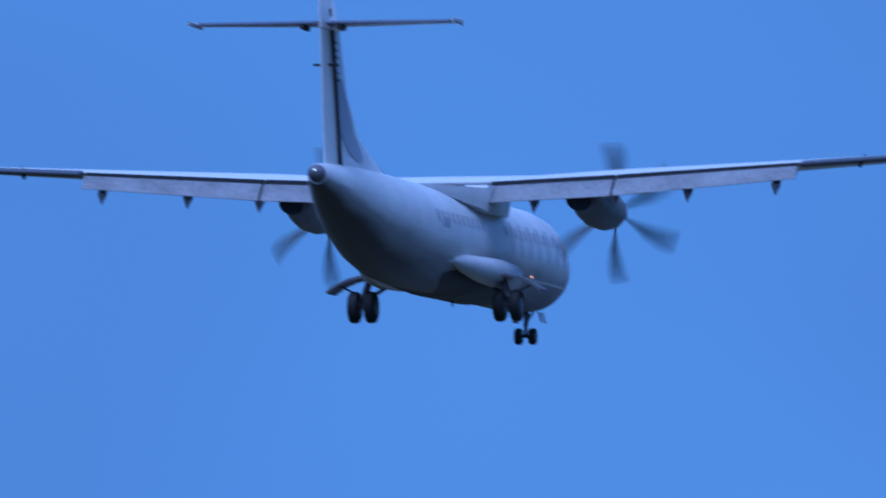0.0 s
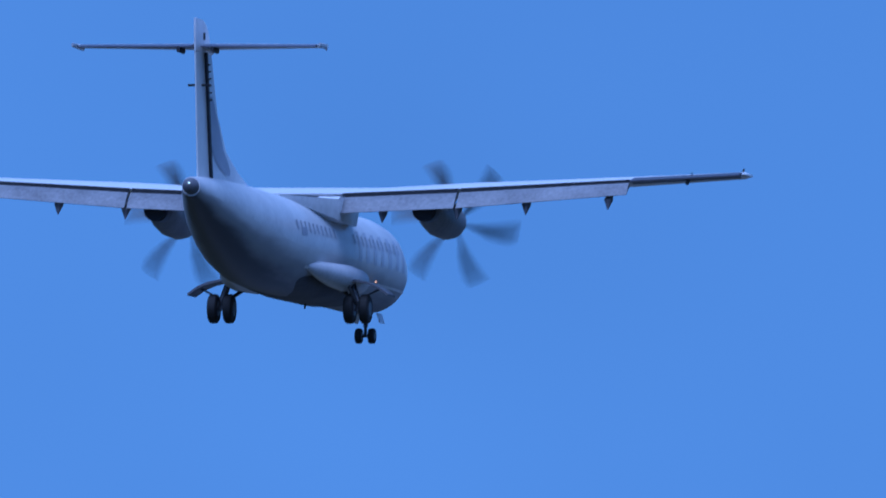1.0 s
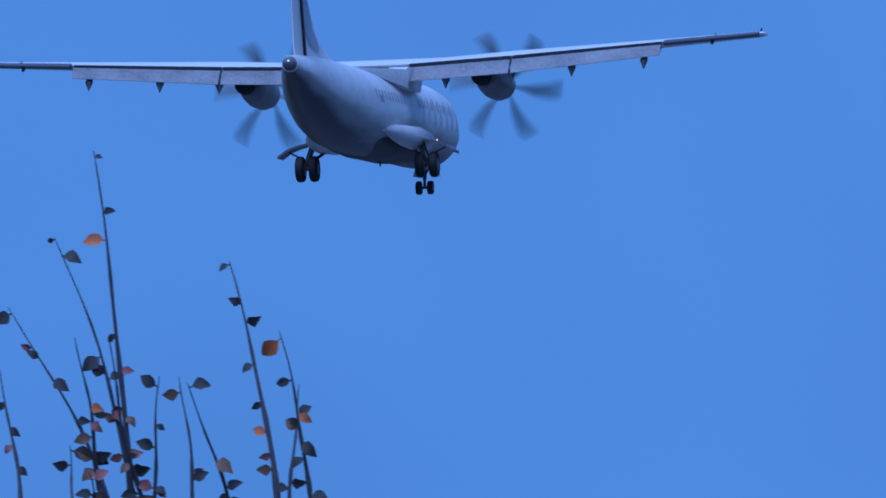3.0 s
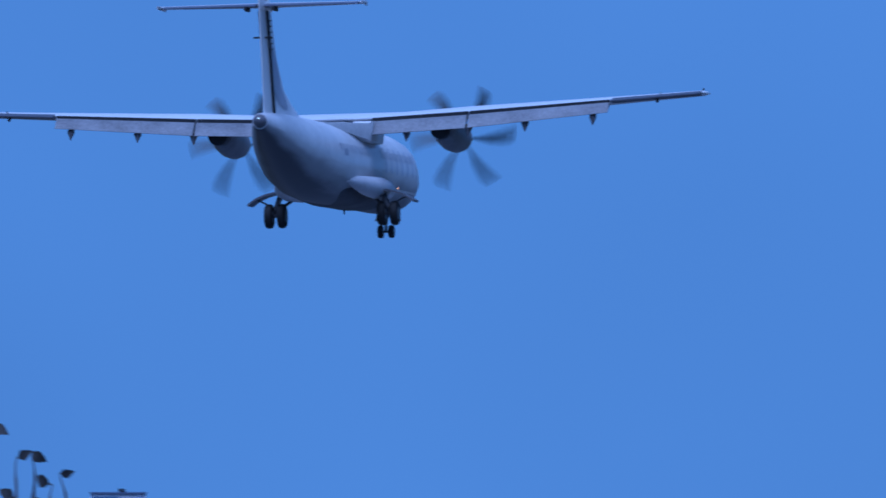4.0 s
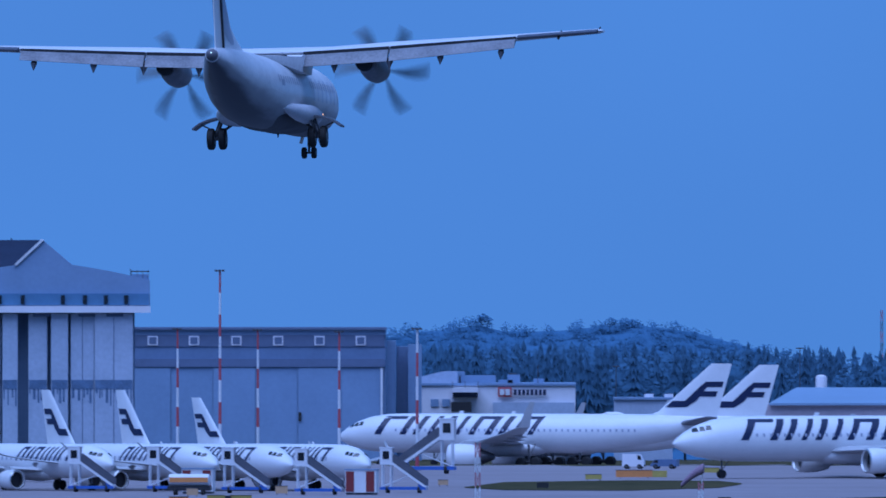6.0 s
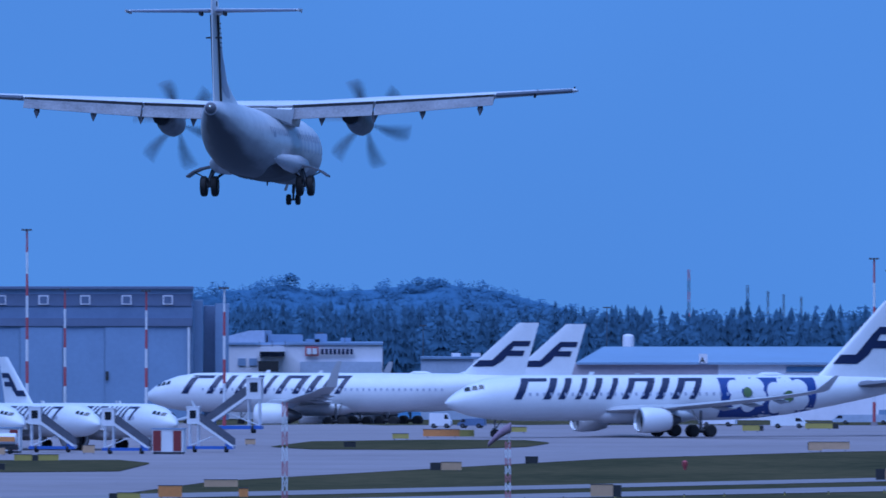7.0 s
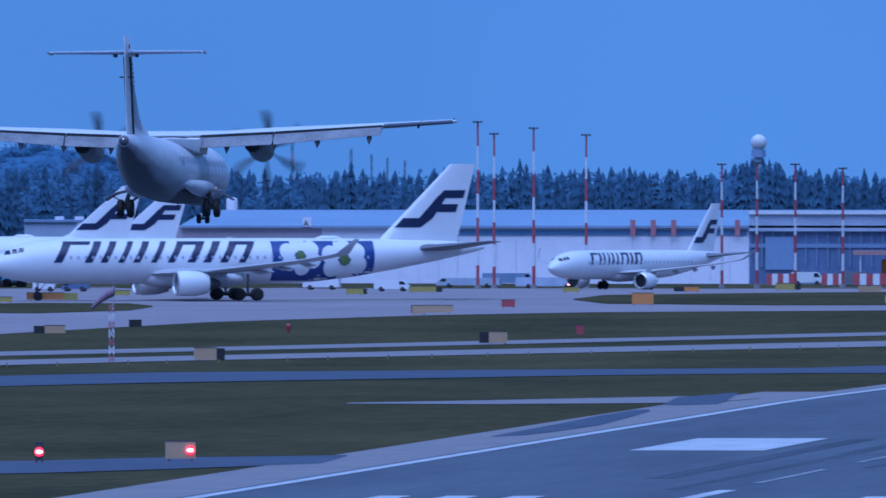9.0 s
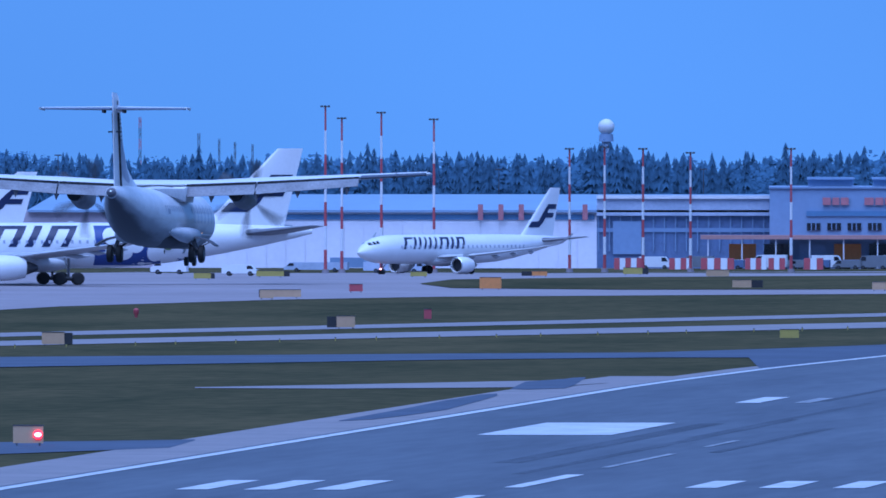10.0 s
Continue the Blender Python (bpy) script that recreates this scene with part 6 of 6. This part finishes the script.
def birch(y=60.0):
    x0, z0 = east(-2430, y), land(y)
    t = empty("young_birch", pose(x0, y, z0), "young birch with bare twigs and a few autumn leaves", "tree")
    fork = Vector((0, 0, level(-2430, 160, y) - z0))
    r3 = random.Random(11)
    bm = bmesh.new()
    rod(bm, (.05, 0, -.2), (0, 0, fork.z), .035, .016)
    part("trunk", bm, BARK_DARK, t)

    def spot_of(u, v, d=0.0):
        return Vector((east(u, y) - x0, d, level(u, v, y) - z0))
    # foot bearing and row, tip bearing and row, bow, leaves: (share, side, kind, size)
    twigs = [(-2546, 10, -2616, -660, 10, [(.985, 1, 0, .5), (.84, 1, 0, .8), (.765, -1, 1, 1.25), (.52, -1, 0, .7), (.42, 1, 3, .8), (.2, 1, 3, .7), (.05, 1, 2, 1.5)]),
             (-2526, -30, -2566, -330, -8, [(.3, 1, 0, .6)]),
             (-2542, -40, -2686, -508, 18, [(.99, -1, 0, .5), (.93, 1, 0, 1.3), (.55, -1, 0, 1.3), (.3, -1, 2, .9), (.12, 1, 0, 1.2)]),
             (-2604, -60, -2634, -330, 6, [(.55, 1, 1, .9), (.2, -1, 2, 1.0)]),
             (-2576, -20, -2764, -382, 16, [(.97, -1, 0, 1.2), (.75, -1, 0, .8), (.65, 1, 0, 1.2), (.8, -1, 3, .7), (.3, 1, 0, 1.2), (.45, 1, 0, .8)]),
             (-2739, 10, -2809, -292, 8, [(.97, -1, 0, 1.4), (.75, -1, 0, .7), (.6, 1, 0, .8), (.5, -1, 3, .7)]),
             (-2284, 10, -2398, -468, 14, [(.99, -1, 0, .7), (.84, -1, 0, .8), (.77, 1, 0, 1.0), (.62, -1, 0, .8), (.48, -1, 0, .7), (.36, -1, 1, .9)]),
             (-2229, -20, -2278, -344, 8, [(.96, -1, 1, 1.5), (.73, -1, 0, .9), (.55, 1, 1, .9), (.40, 1, 0, 1.2), (.1, 1, 0, 1.2)]),
             (-2268, 20, -2266, -250, -3, [(.8, 1, 0, .9)]),
             (-2434, 20, -2466, -262, 6, [(.9, -1, 2, 1.0), (.35, 1, 0, 1.0)]),
             (-2502, 20, -2492, -262, -5, [(.93, -1, 0, 1.1), (.55, -1, 0, 1.1), (.3, 1, 0, .8), (.7, 1, 0, .6)]),
             (-2360, 20, -2428, -250, 8, [(.97, 1, 0, 1.2), (.5, 1, 2, 1.3), (.2, 1, 0, 1.2)]),
             (-2654, 40, -2686, -140, 6, [(.95, 1, 0, 1.2), (.8, -1, 0, 1.0)]),
             (-2614, 40, -2599, -90, 6, [(.9, 1, 3, 1.0), (.7, -1, 0, 1.0)]),
             (-2152, 125, -2157, -16, 3, [(.99, 1, 0, 1.0)]), (-2096, 130, -2110, 24, 4, [(.98, 1, 0, .9)]),
             (-2192, 125, -2193, -4, 2, [(.97, 1, 0, .9)]), (-2130, 130, -2134, 44, 2, [(.97, -1, 0, 1.1)])]
    kinds = (LEAF_DARK, LEAF_ORANGE, LEAF_BROWN, LEAF_PINK)
    for k, (u0, v0, u1, v1, bow, leaves) in enumerate(twigs):
        d = r3.uniform(-.25, .25)
        path = [fork] + [spot_of(u0 + (u1 - u0) * f + bow * math.sin(f * math.pi) + 2.2 * math.sin(9 * f + k), v0 + (v1 - v0) * f, d * f) for f in np.linspace(0, 1, 13)]
        bm = bmesh.new()
        rows = []
        for i, p in enumerate(path):
            r = .0105 * (1 - i / 15) * (.75 if k not in (0, 6) else 1) * (1.35 if i % 3 == 0 else 1)
            rows.append([p + Vector((r * math.cos(a), r * math.sin(a), 0)) for a in np.linspace(0, 2 * math.pi, 7, endpoint=False)])
        loft(bm, rows)
        tw = part("twig", bm, BARK_DARK, t)
        extra = [(r3.uniform(.05, .5), r3.choice((-1, 1)), r3.choice((0, 0, 0, 2, 3)), r3.uniform(.6, 1.1)) for _ in range(3)]
        for f, side, kind, size in leaves + extra:
            q = f * 12
            a = path[1 + min(11, int(q))].lerp(path[2 + min(11, int(q))] if int(q) < 12 else path[-1], q - int(q))
            s = .028 * size
            out = Vector((side * .75, r3.uniform(-.4, .4), r3.uniform(-.9, .5))).normalized()
            nrm = Vector((r3.uniform(-.5, .5), -1, r3.uniform(-.4, .6))).normalized()
            wd = out.cross(nrm).normalized()
            nrm = wd.cross(out)
            bm = bmesh.new()
            spine, edge_a, edge_b = [], [], []
            for i, (l, w) in enumerate(((.25, .02), (.5, .42), (.85, .62), (1.25, .52), (1.6, .3), (1.95, .02))):
                c = a + out * s * l + nrm * s * (.35 * math.sin(l * 1.6))
                curl = .28 * w * r3.uniform(.4, 1.5)
                spine.append(bm.verts.new(c))
                edge_a.append(bm.verts.new(c + wd * s * w * r3.uniform(.8, 1.1) + nrm * s * curl))
                edge_b.append(bm.verts.new(c - wd * s * w * r3.uniform(.8, 1.1) + nrm * s * curl))
            for i in range(5):
                bm.faces.new((spine[i], spine[i + 1], edge_a[i + 1], edge_a[i]))
                bm.faces.new((spine[i], edge_b[i], edge_b[i + 1], spine[i + 1]))
            rod(bm, a, a + out * s * .3, .0025, n=5)
            part("leaf", bm, kinds[kind], tw)
    return t


BIRCH = birch()


def motions():
    """The landing aircraft glides down along the runway; its propellers turn clockwise as seen from behind."""
    walk(PLANE, [(t, pose(*r) @ pose(0, 0, -0.2)) for t, *r in AIRLINER_ROWS])
    # two jets taxi to the west, slowly turning: time, bearing, distance, heading
    for jet_on_wheels, way in ((FLOWER_JET, ((0.0, 633, 2645, 232), (3.5, 433, 2640, 235), (5.7, 308, 2638.5, 238), (6.8, 246, 2637.3, 239.5), (7.5, 213, 2636.6, 242), (8.0, 192, 2636, 244),
                                             (8.5, 172, 2635.5, 246.5), (9.0, 147, 2635, 249), (10.0, 104.5, 2634, 253))),
                               (TAXI_JET, ((0.0, 1145, 2995, 172), (5.0, 993, 2970, 184), (7.0, 926, 2960, 194), (8.0, 892.5, 2955, 200.5), (8.5, 877, 2952.5, 204), (9.0, 857.5, 2950, 207.6), (10.0, 816.5, 2945, 214.5)))):
        walk(jet_on_wheels, [(t, pose(east(u, y), y, land(y) + .06, 0, 0, -h)) for t, u, y, h in way])
    # the birch leans in the wind and swings back, lowered at first to fit the camera's view: time, lean in degrees,
    # sinking
    stand = BIRCH.matrix_world.translation.copy()
    walk(BIRCH, [(t, pose(*stand, 0, lean, 0) @ pose(0, 0, sink)) for t, lean, sink in ((0.0, -1.5, -.05), (0.8, -1.9, -.05), (1.7, -1.88, -.05), (2.0, -1.56, -.01), (2.5, -.33, 0), (2.7, 0, 0), (3.2, .5, 0), (3.8, .36, 0), (5.0, -.3, 0), (7.5, .3, 0), (10.0, -.4, 0))])
    marks = [(0.0, 0), (1.0, -18), (2.5, 14), (4.5, -5), (5.5, 0), (7.5, 22), (9.0, 0), (10.0, 10)]
    stations, angle = [], 0.0
    for (t0, a0), (t1, a1) in zip(marks, marks[1:]):
        n = round((t1 - t0) * FPS)
        step = (a1 - a0) % 60
        turn = step + 60 * round((78 * n - step) / 60)
        stations += [((t0 * FPS + i) / FPS, angle + turn * i / n) for i in range(n)]
        angle += turn
    stations.append((10.0, angle))
    for hub in hubs:
        place = hub.location.copy()
        walk(hub, [(t, pose(*place, 0, a, 0)) for t, a in stations])


motions()
